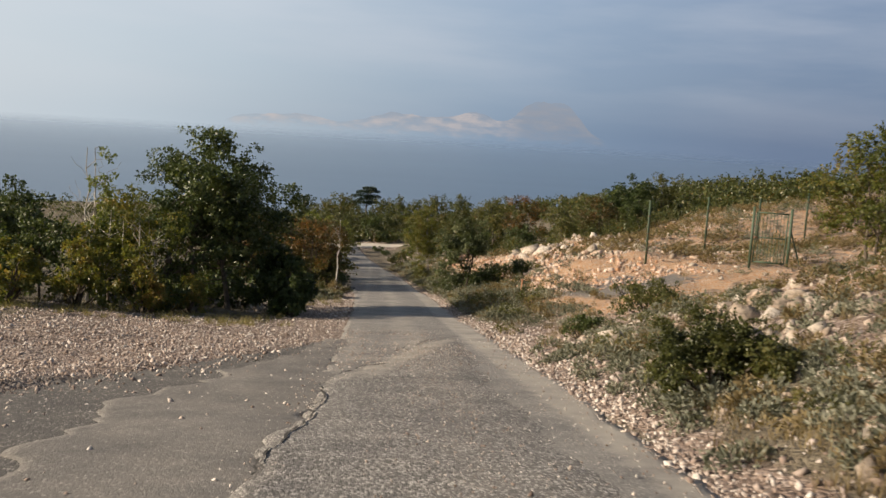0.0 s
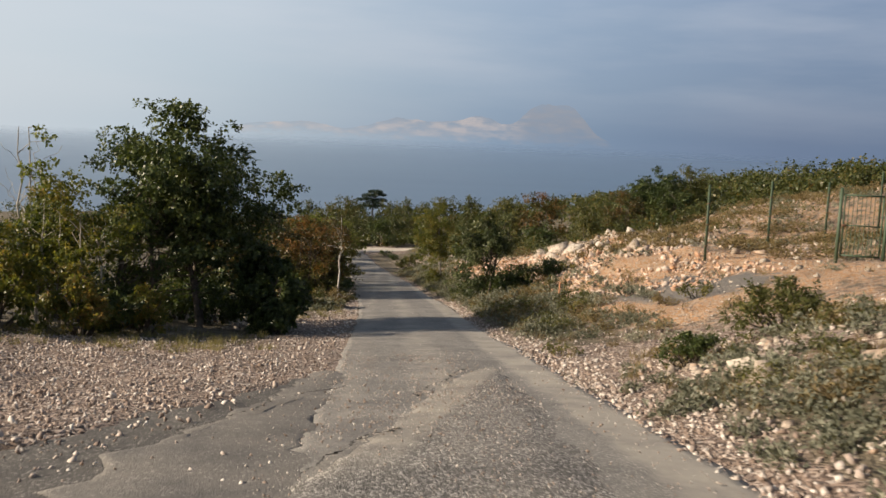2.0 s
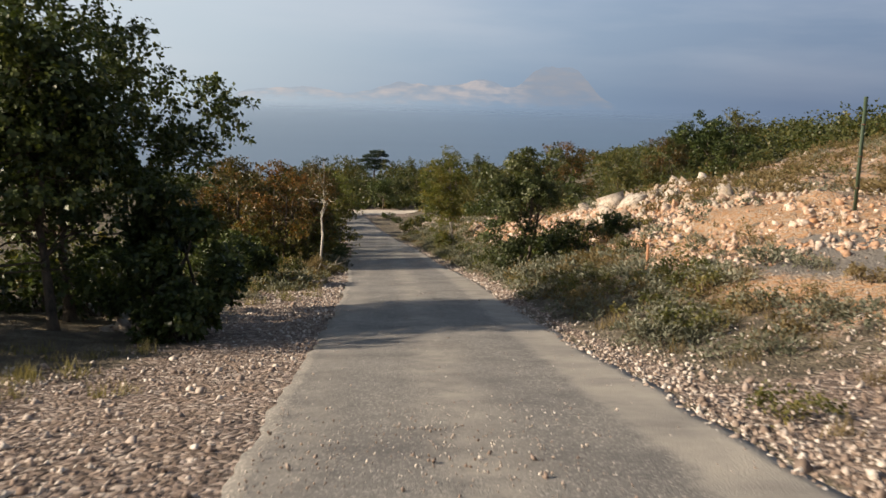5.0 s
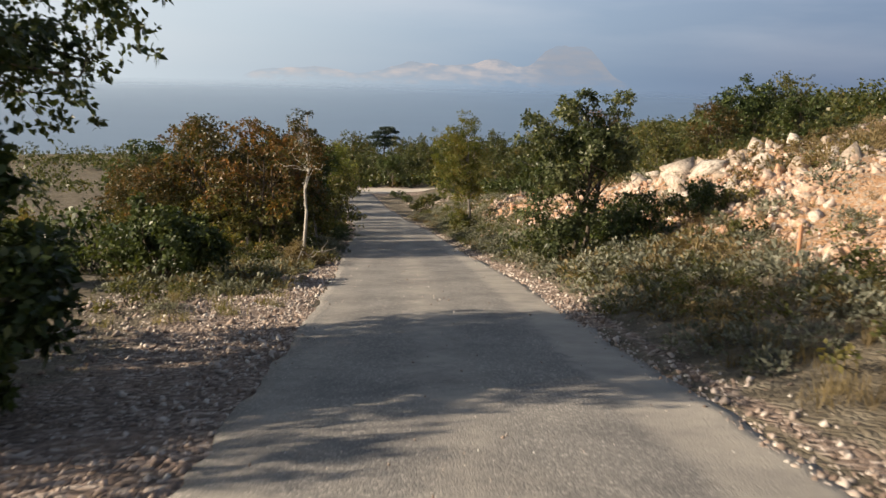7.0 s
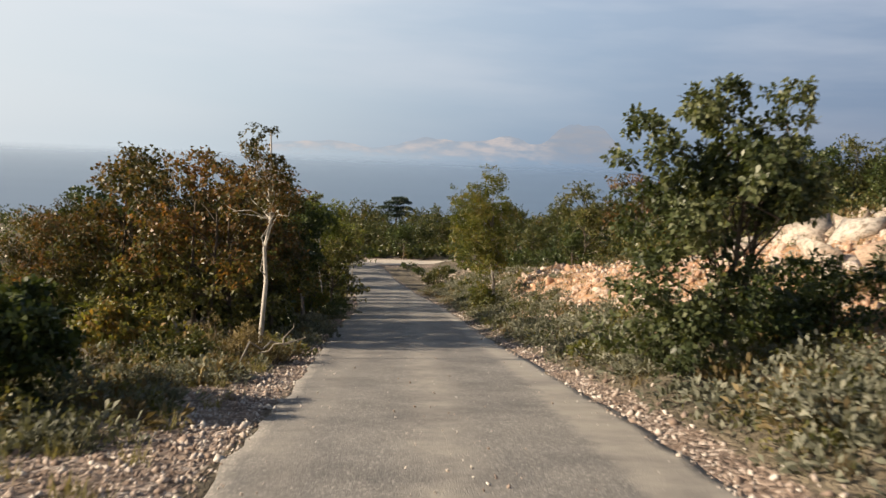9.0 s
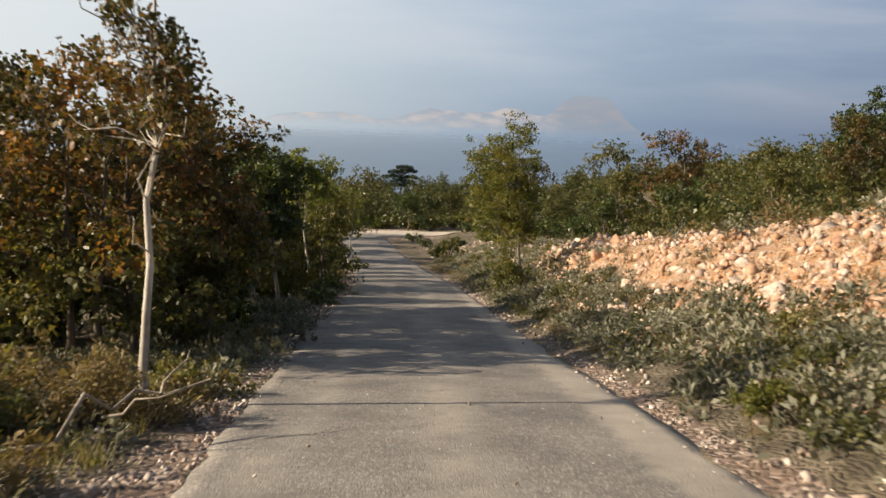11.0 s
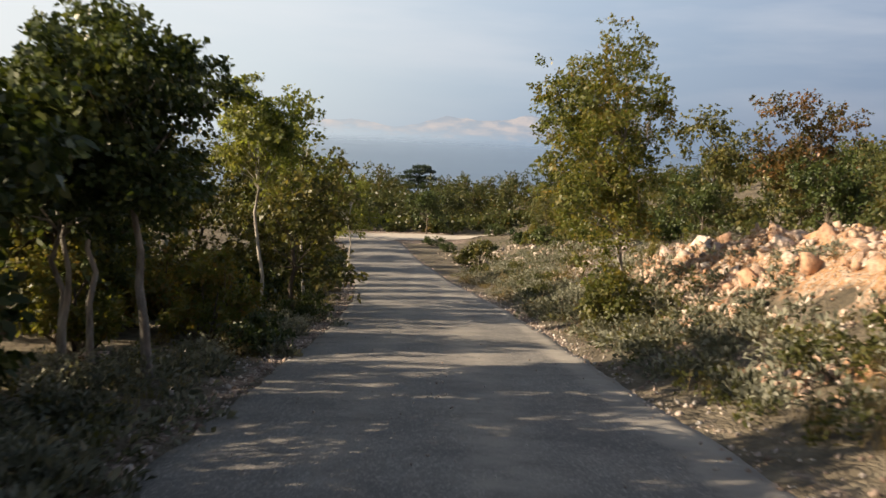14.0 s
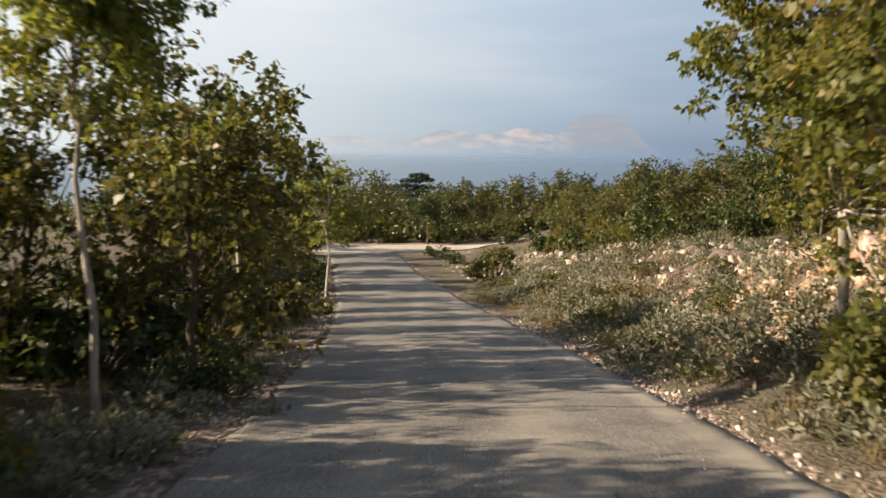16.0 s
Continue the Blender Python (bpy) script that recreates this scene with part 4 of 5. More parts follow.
build_tree(on(-3.8, 59.2), 3.6, (0, 0, 2.5, 1.4, 1.4, 1.05), 26000, 0.075, LEAF_OAK, BARK_GREY, 8, "oak with forked stems in the thicket", "tree", "oak_tree",
           stems=((0, 0), (0.5, -0.5), (-0.2, 0.5)), trunk_r=0.05, k=30, clump=(0.3, 0.5), trunk_to=0.66, bare=0.6)

build_tree(on(9.5, 17.2), 2.9, (0, 0, 1.55, 1.15, 1.1, 1.35), 24000, 0.05, LEAF_YELLOW, BARK, 17, "small leafy green tree on the stony bank", "tree", "tree",
           stems=((0, 0), (0.3, 0.2)), trunk_r=0.04, k=34, trunk_to=0.7)

T_OAK = build_tree(on(-11.8, 31.2), 3.6, (0, 0, 2.1, 1.5, 1.5, 1.5), 9400, 0.112, LEAF_OAK, BARK, 11, "dense green oak in the roadside thicket", "tree", "oak_tree", group="roadside trees", trunk_r=0.06, k=26)
T_RUST = build_tree(on(-6.0, 52.6), 3.9, (0, 0, 1.9, 1.9, 1.7, 1.9), 22000, 0.082, LEAF_RUST, BARK, 12, "bushy tree with rusty autumn leaves", "tree", "autumn_tree", group="autumn trees", low_mat=LEAF_OLIVE, low_to=1.7, trunk_r=0.06, k=34,
                   stems=((0, 0), (0.4, 0.3), (-0.4, 0.1)))
T_LIME = build_tree(on(-4.6, 75.0), 4.8, (0, 0, 3.2, 1.3, 1.3, 1.5), 10500, 0.088, LEAF_LIME, BARK_PALE, 13, "light green roadside tree with a pale trunk", "tree", "tree", group="roadside trees", trunk_r=0.05, k=24, trunk_to=0.9, bare=0.5)
T_OLIVE = build_tree(on(-6.0, 62.6), 4.0, (0, 0, 2.1, 1.5, 1.5, 1.8), 11500, 0.088, LEAF_OLIVE, BARK, 14, "olive-green roadside tree with low branches", "tree", "tree", group="roadside trees", trunk_r=0.055, k=28)
T_FAR = build_tree(on(-6.0, 152.0), 6.5, (0, 0, 2.6, 2.9, 2.9, 2.9), 6600, 0.24, LEAF_FAR, BARK, 15, "olive-green tree at the bend of the road", "tree", "tree", group="trees at the bend", trunk_r=0.12, k=34, extra=((1.4, -1.2, 0.8, 1.1), (-1.4, -1.2, 0.8, 1.1), (0, -1.8, 0.8, 1.1), (1.2, 1.2, 0.9, 1.0), (-1.3, 1.0, 0.9, 1.0)))


def place_copy(src, x, y, s=1.0, turn=None, sz=None, dz=0.0):
    a = random.uniform(0, 360) if turn is None else turn
    m = Matrix.Translation(on(x, y, dz)) @ Euler((0, 0, radians(a))).to_matrix().to_4x4() @ Matrix.Diagonal((s, s, sz or s, 1))
    return copy_thing(src, m)


random.seed(5)
# the rusty thicket round the white-barked tree and the wood that follows it
for x, y, s in ((-4.4, 54.6, 0.9), (-7.3, 51.0, 0.72), (-3.4, 51.2, 0.95), (-5.2, 49.6, 0.98), (-2.7, 50.6, 0.84), (-8.4, 52.8, 0.6), (-3.3, 48.0, 0.92), (-6.6, 48.2, 0.55)):
    place_copy(T_RUST, x, y, s)
# the last five oaks are added behind the thicket to shade it
for x, y, s in ((-3.8, 54.6, 1.05), (-4.6, 57.0, 1.0), (-5.0, 62.0, 0.9), (-9.6, 36.0, 0.35), (-11.0, 41.0, 0.35), (-9.4, 26.6, 0.72), (-8.0, 28.4, 0.8), (-11.6, 29.5, 0.85), (-8.0, 55.2, 0.95), (-9.0, 58.4, 1.05), (-8.4, 59.4, 1.05), (-8.8, 63.0, 1.1), (-7.0, 56.4, 0.95)):
    place_copy(T_OAK, x, y, s)
for x, y, s in ((-2.75, 68.9, 1.05), (-4.9, 69.6, 1.0), (-3.9, 71.8, 0.95), (-6.6, 70.0, 1.05), (-4.2, 76.8, 0.85), (-4.9, 79.6, 0.9), (-4.5, 82.6, 0.85), (-5.6, 85.6, 0.95), (-4.6, 90.0, 0.9), (-7.4, 67.0, 0.9), (-5.9, 66.4, 0.85), (-7.2, 72.2, 1.0), (-8.8, 69.0, 0.95), (-5.4, 64.2, 0.75)):
    place_copy(T_OLIVE, x, y, s)
for x, y, s in ((-3.2, 74.0, 0.98), (-2.9, 84.2, 0.92)):
    place_copy(T_LIME, x, y, s)
for k in range(14):
    yy = 90 + 2.4 * k + random.uniform(-1, 1)
    place_copy((T_OLIVE, T_OAK, T_LIME)[k % 3], float(left_edge(yy)) - random.uniform(1.4, 4.5), yy, random.uniform(0.8, 1.05))
# behind the rubble bank
for x, y, s, src in ((10.6, 83.5, 1.35, T_OLIVE), (13.4, 82.0, 1.3, T_RUST), (15.2, 75.0, 1.05, T_OLIVE), (12.0, 76.5, 0.85, T_OAK), (17.5, 72.0, 0.95, T_RUST), (18.5, 64.0, 0.75, T_OAK), (9.4, 80.5, 0.7, T_OAK),
                     (8.5, 90.0, 0.72, T_OLIVE), (7.0, 93.0, 0.66, T_OLIVE), (9.5, 97.0, 0.8, T_OAK), (6.6, 101.0, 0.72, T_OLIVE), (11.0, 89.0, 0.85, T_OAK), (8.0, 108.0, 0.85, T_OLIVE), (13.0, 100.0, 0.95, T_OLIVE), (21.0, 80.0, 1.2, T_OAK), (23.2, 81.5, 1.3, T_OAK), (25.5, 82.0, 1.15, T_OLIVE)):
    place_copy(src, x, y, s)
# at the bend
place_copy(T_OAK, -0.2, 125.2, 1.12)
for x, y, k in ((-15, 131, 0.6), (-11, 133, 0.62), (-7.5, 131.5, 0.6), (-4.5, 135, 0.62), (-1.5, 133, 0.6), (1.6, 136, 0.66), (4.2, 140, 0.72), (7.0, 137, 0.66), (3.0, 148, 0.72), (9.6, 133, 0.6), (12.5, 136, 0.7),
                (11, 128, 0.55), (13.5, 122, 0.55), (10.2, 118, 0.5), (16, 128, 0.6), (-3, 146, 0.68), (-9, 144, 0.7), (18, 136, 0.7), (8.0, 113, 0.45), (-10.5, 121, 0.5), (-9.0, 114, 0.5), (-13, 124, 0.5), (-13, 168, 0.8), (-8.5, 164, 0.78), (-5, 170, 0.8), (0.8, 166, 0.82), (4.2, 172, 0.85), (7.6, 165, 0.8), (11, 170, 0.85), (14.5, 163, 0.8)):
    place_copy(T_FAR, x, y, k)


def build_pine():
    rng = np.random.default_rng(77)
    e = thing("pine_tree", on(-2.3, 192.3), "dark umbrella pine with flat tiers of needles", "tree")
    wood = [tube(wobble(rng, (0, 0, -0.2), (0.3, 0, 5.6), 9, 0.012), np.linspace(0.2, 0.05, 9), 8)]
    tiers = [(0.6, 0, 5.8, 1.5), (1.3, 0.2, 5.2, 1.5), (-0.6, 0, 5.0, 1.6), (-1.4, 0, 4.2, 1.8), (1.4, 0.4, 4.1, 1.6), (0.2, 0, 3.5, 2.2), (-1.0, 0, 2.8, 2.0), (1.2, 0, 2.9, 1.9)]
    boughs, pts = [], []
    for x, y, z, r in tiers:
        boughs.append(tube(wobble(rng, (0.2, 0, z - 0.7), (x * 1.3, y, z), 5, 0.05), np.linspace(0.09, 0.02, 5), 5))
        n = 650
        a, s = rng.uniform(0, 6.283, n), np.sqrt(rng.random(n))
        pts.append(np.stack([x + np.cos(a) * s * r, y + np.sin(a) * s * r, z + 0.35 * (1 - s) + rng.normal(size=n) * 0.14], -1))
    part("trunk", raw_mesh("trunk", *join(wood), BARK, True), e)
    for b in boughs:
        part("limb", raw_mesh("limb", *b, BARK, True), e)
    part("crown", raw_mesh("crown", *leaf_quads(rng, np.concatenate(pts), 0.36, 0.6, 0.4), LEAF_PINE), e)


build_pine()


def build_far_woods():
    rng = np.random.default_rng(9)
    spots = []
    for x0, x1, y0, y1, n, s0, s1 in ((20, 75, 74, 120, 300, 0.9, 2.4), (18, 46, 76, 96, 150, 0.8, 1.7), (15, 60, 118, 165, 200, 1.2, 1.9), (-70, -12, 60, 170, 110, 1.5, 2.3), (-40, -8, 24, 60, 60, 1.0, 1.5), (38, 75, 44, 70, 60, 0.7, 1.4), (-50, 14, 140, 170, 110, 1.3, 2.0), (-18, 15, 126.5, 136, 170, 0.7, 1.2), (8.8, 24, 62, 106, 150, 0.6, 1.3)):
        for _ in range(n):
            spots.append((rng.uniform(x0, x1), rng.uniform(y0, y1), rng.uniform(s0, s1)))
    spots = np.array(spots)
    z = land_z(spots[:, 0], spots[:, 1])
    at, out, size = [], [], []
    for (x, y, s), g in zip(spots, z):
        cl = [(x + rng.normal() * s * 0.5, y + rng.normal() * s * 0.5, g + s * rng.uniform(0.1, 1.05), s * rng.uniform(0.28, 0.46)) for _ in range(8)]
        # finer leaves on the bushes close behind the rubble bank
        close = x < 26 and y < 100
        p, d = clump_points(rng, cl, 90 if close else 46, 0.5, 6)
        at.append(p)
        out.append(d)
        size.append(np.full(len(p), 0.15 if close else 0.28))
    at, out, size = np.concatenate(at), np.concatenate(out), np.concatenate(size)
    tagged(new("far_woods", raw_mesh("far_woods", *leaf_tufts(rng, at, size, 0.5, 0.8, out, 3), LEAF_FAR)), "olive-green scrub woodland on the far slopes", "woods", kind="stuff")


build_far_woods()

# ---- shrubs ----
build_shrub(on(3.68, 9.3), 0.85, 0.85, 0.95, 30000, 0.034, LEAF_OLIVE, 101, "green evergreen bush on the stony verge", k=26)
build_shrub(on(5.9, 18.7), 0.95, 0.85, 0.78, 13000, 0.038, LEAF_OLIVE, 102, "dark green bush on the bank", k=34)
build_shrub(on(4.2, 17.7), 0.5, 0.45, 0.5, 4200, 0.036, LEAF_OAK, 103, "low dark bush beside the track", k=20)
build_shrub(on(-2.8, 29.3), 1.15, 1.2, 2.3, 21000, 0.08, LEAF_OAK, 104, "dark dense evergreen bush under the oak", k=20)
build_shrub(on(-2.5, 28.4), 0.8, 0.75, 0.9, 8000, 0.075, LEAF_OAK, 124, "low dark bush at the foot of the oak", k=16)
build_shrub(on(-3.75, 44.3), 1.1, 0.9, 1.05, 7000, 0.07, LEAF_YELLOW, 105, "yellow-green bush beside the thicket", k=14)
build_shrub(on(7.0, 28.1), 0.42, 0.36, 0.3, 900, 0.05, LEAF_DRY, 122, "low dry bush alone on the orange track", k=10, narrow=0.3)
build_shrub(on(5.7, 26.7), 0.6, 0.5, 0.3, 1100, 0.05, LEAF_SAGE, 123, "flat grey-green bush at the edge of the track", k=12, narrow=0.35, cushion=True)
build_shrub(on(-3.6, 38.5), 1.6, 1.2, 1.65, 18000, 0.07, LEAF_OAK, 120, "dark green evergreen bush at the edge of the thicket", k=20)
build_shrub(on(-6.2, 37.4), 1.2, 1.1, 1.2, 6000, 0.075, LEAF_OAK, 121, "dark green evergreen bush beside the stony verge", k=18)
build_shrub(on(-1.95, 43.7), 0.6, 0.55, 0.62, 2800, 0.05, LEAF_DRY, 106, "dry brown twiggy bush", k=16, narrow=0.25)
build_shrub(on(5.2, 40.4), 1.25, 1.0, 1.0, 9000, 0.06, LEAF_OAK, 107, "low dark bush beneath the rubble bank", k=28)
build_shrub(on(3.5, 64.7), 0.8, 0.8, 0.95, 3600, 0.075, LEAF_OLIVE, 108, "green bush at the foot of the tree", k=14)
build_shrub(on(2.7, 95.5), 1.25, 1.15, 1.45, 6500, 0.085, LEAF_OLIVE, 109, "round green bush beside the road", k=14)
build_shrub(on(6.4, 40.3), 1.1, 0.9, 0.85, 7000, 0.055, LEAF_OAK, 125, "low spreading dark bush beneath the rubble bank", k=26)
build_shrub(on(4.3, 40.8), 0.9, 0.8, 0.85, 5000, 0.055, LEAF_OAK, 126, "low dark bush beside the roadside oak", k=18)
build_shrub(on(-2.7, 43.0), 0.8, 0.7, 0.6, 5000, 0.04, LEAF_OLIVE, 127, "low dull green bush at the foot of the white-barked tree", k=18)
build_shrub(on(-2.35, 43.9), 0.75, 0.6, 0.7, 4200, 0.042, LEAF_DRY, 128, "brown half-dry bush at the foot of the white-barked tree", k=18, narrow=0.25)
build_shrub(on(-2.75, 38.4), 0.65, 0.5, 0.45, 3600, 0.04, LEAF_SAGE, 129, "silvery grey-green bush on the stony verge", k=14, narrow=0.35, cushion=True)
build_shrub(on(-2.3, 40.0), 0.6, 0.5, 0.42, 3000, 0.04, LEAF_SAGE, 130, "silvery grey-green bush on the stony verge", k=14, narrow=0.35, cushion=True)
build_shrub(on(-1.9, 41.6), 0.5, 0.45, 0.4, 2600, 0.042, LEAF_DRY, 131, "brown half-dry bush on the stony verge", k=14, narrow=0.25)
build_shrub(on(4.35, 44.6), 0.5, 0.45, 0.45, 3400, 0.036, LEAF_SAGE, 132, "silvery rounded bush below the rubble bank", k=14, narrow=0.35, cushion=True)
build_shrub(on(3.35, 43.6), 0.6, 0.5, 0.32, 3000, 0.034, LEAF_YELLOW, 133, "low yellow-green bush at the edge of the road", k=14)
S_GREEN = build_shrub(on(-5.6, 41.4), 1.5, 1.3, 1.7, 3000, 0.125, LEAF_OAK, 110, "dark green bush in the thicket", k=18, group="thicket bushes")
S_YELLOW = build_shrub(on(-7.9, 24.9), 1.2, 1.0, 1.9, 6500, 0.085, LEAF_YELLOW, 111, "yellow-green bush in the thicket", k=18, group="thicket bushes")
S_SAGE = build_shrub(on(3.6, 26.4), 0.5, 0.45, 0.38, 1000, 0.055, LEAF_SAGE, 112, "low grey-green sage bush on the verge", k=12, group="verge shrubs", narrow=0.35, cushion=True)
S_LOW = build_shrub(on(4.2, 29.0), 0.6, 0.5, 0.42, 900, 0.045, LEAF_OLIVE, 113, "low green bush on the verge", k=12, group="verge shrubs")
S_TWIG = build_shrub(on(4.6, 31.0), 0.5, 0.45, 0.4, 800, 0.05, LEAF_DRY, 114, "low dry brown bush on the verge", k=12, group="verge shrubs", narrow=0.25)
for x, y, s in ((-7.0, 39.6, 0.55), (-6.9, 43.0, 0.5), (-8.4, 44.0, 0.45), (-5.9, 26.4, 0.8), (-2.15, 61.9, 0.42), (-2.3, 68.0, 0.45), (-3.3, 53.2, 0.8), (-4.2, 56.4, 0.9), (-4.2, 69.6, 1.0), (-3.9, 75.4, 0.9), (-4.6, 78.6, 1.0), (-4.4, 87.4, 0.9), (-5.2, 50.2, 0.9), (-10.0, 24.4, 0.95), (-8.6, 31.5, 1.0), (-5.6, 31.6, 0.8), (-4.4, 31.0, 0.75), (-5.4, 94.0, 0.9), (-4.7, 90.5, 0.8), (-6.6, 100.0, 0.9), (0.4, 113.0, 0.55), (-7.6, 69.0, 1.15), (7.6, 88.5, 0.95), (6.4, 96.0, 0.85), (9.2, 86.0, 0.95), (6.0, 104.0, 0.85), (8.4, 92.5, 1.05), (-8.6, 64.6, 1.1), (-8.2, 71.6, 1.2), (-6.0, 73.0, 1.0), (5.2, 120.5, 0.7), (1.3, 107.5, 0.5), (3.6, 104.5, 0.6)):
    place_copy(S_GREEN, x, y, s)
for x, y, s in ((-9.2, 23.6, 0.9), (-6.2, 25.2, 0.85), (-5.2, 26.3, 0.6), (-10.8, 26.0, 1.0), (-7.4, 41.4, 0.55), (-4.4, 61.4, 0.9), (-3.0, 62.9, 0.8), (-3.9, 64.4, 0.9), (-5.0, 67.2, 0.7), (-3.9, 72.0, 0.8), (-9.0, 46.4, 0.6), (-6.0, 33.4, 0.5), (-7.6, 35.6, 0.5), (-4.2, 81.8, 0.8), (7.0, 90.6, 0.75), (5.9, 99.4, 0.75), (10.4, 84.0, 0.8), (7.6, 99.0, 0.9), (-4.9, 64.6, 0.95), (-6.4, 66.2, 1.0), (-5.6, 63.6, 0.95)):
    place_copy(S_YELLOW, x, y, s)
random.seed(8)
made = 0
while made < 150:
    y = random.uniform(20, 92)
    u = random.uniform(0.55, 3.4) if random.random() < 0.85 else random.uniform(3, 5.5)
    if y < 26.5 and random.random() < 0.85:
        continue
    if 44 < y < 70 and u > 2.3:
        continue
    src = random.choice((S_SAGE, S_SAGE, S_SAGE, S_LOW, S_TWIG))
    place_copy(src, float(right_edge(y)) + u, y, random.uniform(0.7, 1.35) * (0.7 if u < 0.9 else 1.0))
    made += 1
for k in range(70):
    y = random.uniform(33, 100)
    x = float(left_edge(y)) - random.uniform(0.5, 2.6) - (0.5 if y < 36 else 0)
    place_copy(random.choice((S_SAGE, S_LOW, S_TWIG, S_SAGE)), x, y, random.uniform(0.5, 1.05))


def build_scrub(name, mat, label, seed, areas, size, narrow, cushion=False):
    """Low scrub that nobody could count."""
    rng = np.random.default_rng(seed)
    at, out, fine = [], [], []
    for x0, x1, y0, y1, n, r0, r1 in areas:
        for _ in range(n):
            y = rng.uniform(y0, y1)
            x = float(right_edge(min(y, 70))) + rng.uniform(x0, x1)
            if 23 < y < 37 and 6.2 < x < 12.5 and rng.random() < 0.85:
                continue
            r = rng.uniform(r0, r1)
            g = float(land_z(x, y))
            if cushion:
                heads = [(x, y, g, r * 0.9)] + [(x + rng.normal() * r * 0.7, y + rng.normal() * r * 0.7, g - 0.03, r * rng.uniform(0.4, 0.75)) for _ in range(3)]
                p, d = cushion_points(rng, heads, int((105 * r + 8) * (2.6 if y < 19 else 1.7 if y < 34 else 1.0)))
            else:
                heads = [(x + rng.normal() * r * 0.7, y + rng.normal() * r * 0.7, g + r * 0.35, r * rng.uniform(0.5, 0.8)) for _ in range(4)]
                p, d = clump_points(rng, heads, int((88 * r + 9) * (3.0 if y < 19 else 1.7 if y < 34 else 1.0)), 0.4, 9)
            at.append(p)
            out.append(d)
            fine.append(np.full(len(p), 0.62 if y < 19 else 0.72 if y < 34 else 1.0))
    at, out, size = np.concatenate(at), np.concatenate(out), size * np.concatenate(fine)
    tagged(new(name, raw_mesh(name, *leaf_tufts(rng, at, size * 1.3, 0.5, narrow, out, 4, 0.38 if cushion else 0.75), mat)), label, "scrub", kind="stuff")


build_scrub("sage_scrub", LEAF_SAGE, "low grey-green sage scrub among the stones", 91, ((-6.6, -4.1, 36.5, 44, 50, 0.14, 0.36), (0.7, 3.4, 4, 16, 55, 0.1, 0.22), (0.5, 3.0, 40, 52, 60, 0.15, 0.35), (0.45, 2.7, 54, 69, 85, 0.12, 0.32), (-5.9, -4.0, 52, 68, 80, 0.12, 0.32), (0.8, 10, 4, 18.5, 190, 0.14, 0.36), (3.5, 24, 28, 64, 110, 0.2, 0.55), (8, 26, 36, 68, 60, 0.25, 0.5), (0.5, 4.6, 25, 46, 105, 0.16, 0.42), (0.42, 2.4, 32, 76, 150, 0.12, 0.36), (-6.2, -4.0, 45, 57, 110, 0.12, 0.3), (0.6, 3.6, 60, 95, 90, 0.15, 0.4), (0.5, 3.0, 66, 98, 90, 0.25, 0.5), (2, 12, 72, 112, 70, 0.25, 0.6), (0.3, 2.2, 4, 17, 70, 0.1, 0.24)), 0.074, 0.40, True)
build_scrub("green_scrub", LEAF_OLIVE, "low olive-green scrub on the slope", 92, ((-8.0, -4.4, 37, 44, 16, 0.14, 0.35), (-6.5, -4.0, 52, 68, 12, 0.12, 0.3), (0.5, 3.0, 40, 52, 35, 0.14, 0.33), (1.0, 10, 2, 18.5, 110, 0.12, 0.34), (0.8, 4.2, 26, 46, 34, 0.2, 0.45), (5, 24, 30, 64, 60, 0.25, 0.6), (0.42, 2.4, 32, 76, 90, 0.12, 0.36), (0.9, 2.4, 76, 100, 30, 0.15, 0.4), (2, 14, 72, 112, 60, 0.25, 0.6), (8, 24, 34, 62, 70, 0.25, 0.6)), 0.047, 0.5)
build_scrub("dry_scrub", LEAF_DRY, "low dry brown scrub on the slope", 93, ((-7.0, -4.0, 37, 46, 40, 0.12, 0.32), (0.7, 3, 4, 16, 20, 0.1, 0.22), (1.0, 10, 2, 18.5, 80, 0.12, 0.34), (0.8, 4.2, 26, 46, 30, 0.2, 0.45), (5, 24, 30, 64, 150, 0.3, 0.62), (8, 26, 36, 68, 170, 0.3, 0.6)), 0.098, 0.30, True)


# ---- dry grass ----
def build_grass(name, spots, seed, label, mat, tall=0.22):
    rng = np.random.default_rng(seed)
    n = 34
    base = np.repeat(spots, n, 0) + np.concatenate([rng.normal(size=(len(spots) * n, 2)) * 0.07, np.zeros((len(spots) * n, 1))], 1)
    a = rng.uniform(0, 6.283, len(base))
    h = tall * rng.uniform(0.35, 1.2, len(base))
    out = np.stack([np.cos(a), np.sin(a), a * 0], -1)
    sd = np.stack([-np.sin(a), np.cos(a), a * 0], -1) * 0.005
    tip = base + out * (h * rng.uniform(0.15, 0.8, len(base)))[:, None]
    tip[:, 2] += h
    v = np.stack([base - sd, base + sd, tip], 1).reshape(-1, 3)
    tagged(new(name, raw_mesh(name, v, np.arange(len(v)).reshape(-1, 3), mat)), label, "grass", kind="stuff")


rng = np.random.default_rng(21)
y = rng.uniform(3, 90, 900)
x = right_edge(y) + 0.35 + rng.gamma(1.6, 1.3, 900)
keep = ~((y > 15) & (y < 26) & (rng.random(900) < 0.8))
x, y = x[keep], y[keep]
build_grass("dry_grass", np.stack([x, y, land_z(x, y)], -1), 22, "tufts of dry straw-coloured and green grass on the verge", LEAF_DRY)
y = np.concatenate([rng.uniform(33, 100, 420), rng.uniform(22, 27, 160)])
x = np.concatenate([left_edge(y[:420]) - 0.4 - rng.gamma(1.8, 0.9, 420), rng.uniform(-11, -2, 160)])
build_grass("verge_grass", np.stack([x, y, land_z(x, y)], -1), 23, "tufts of green and straw grass under the trees", LEAF_GRASS, 0.18)


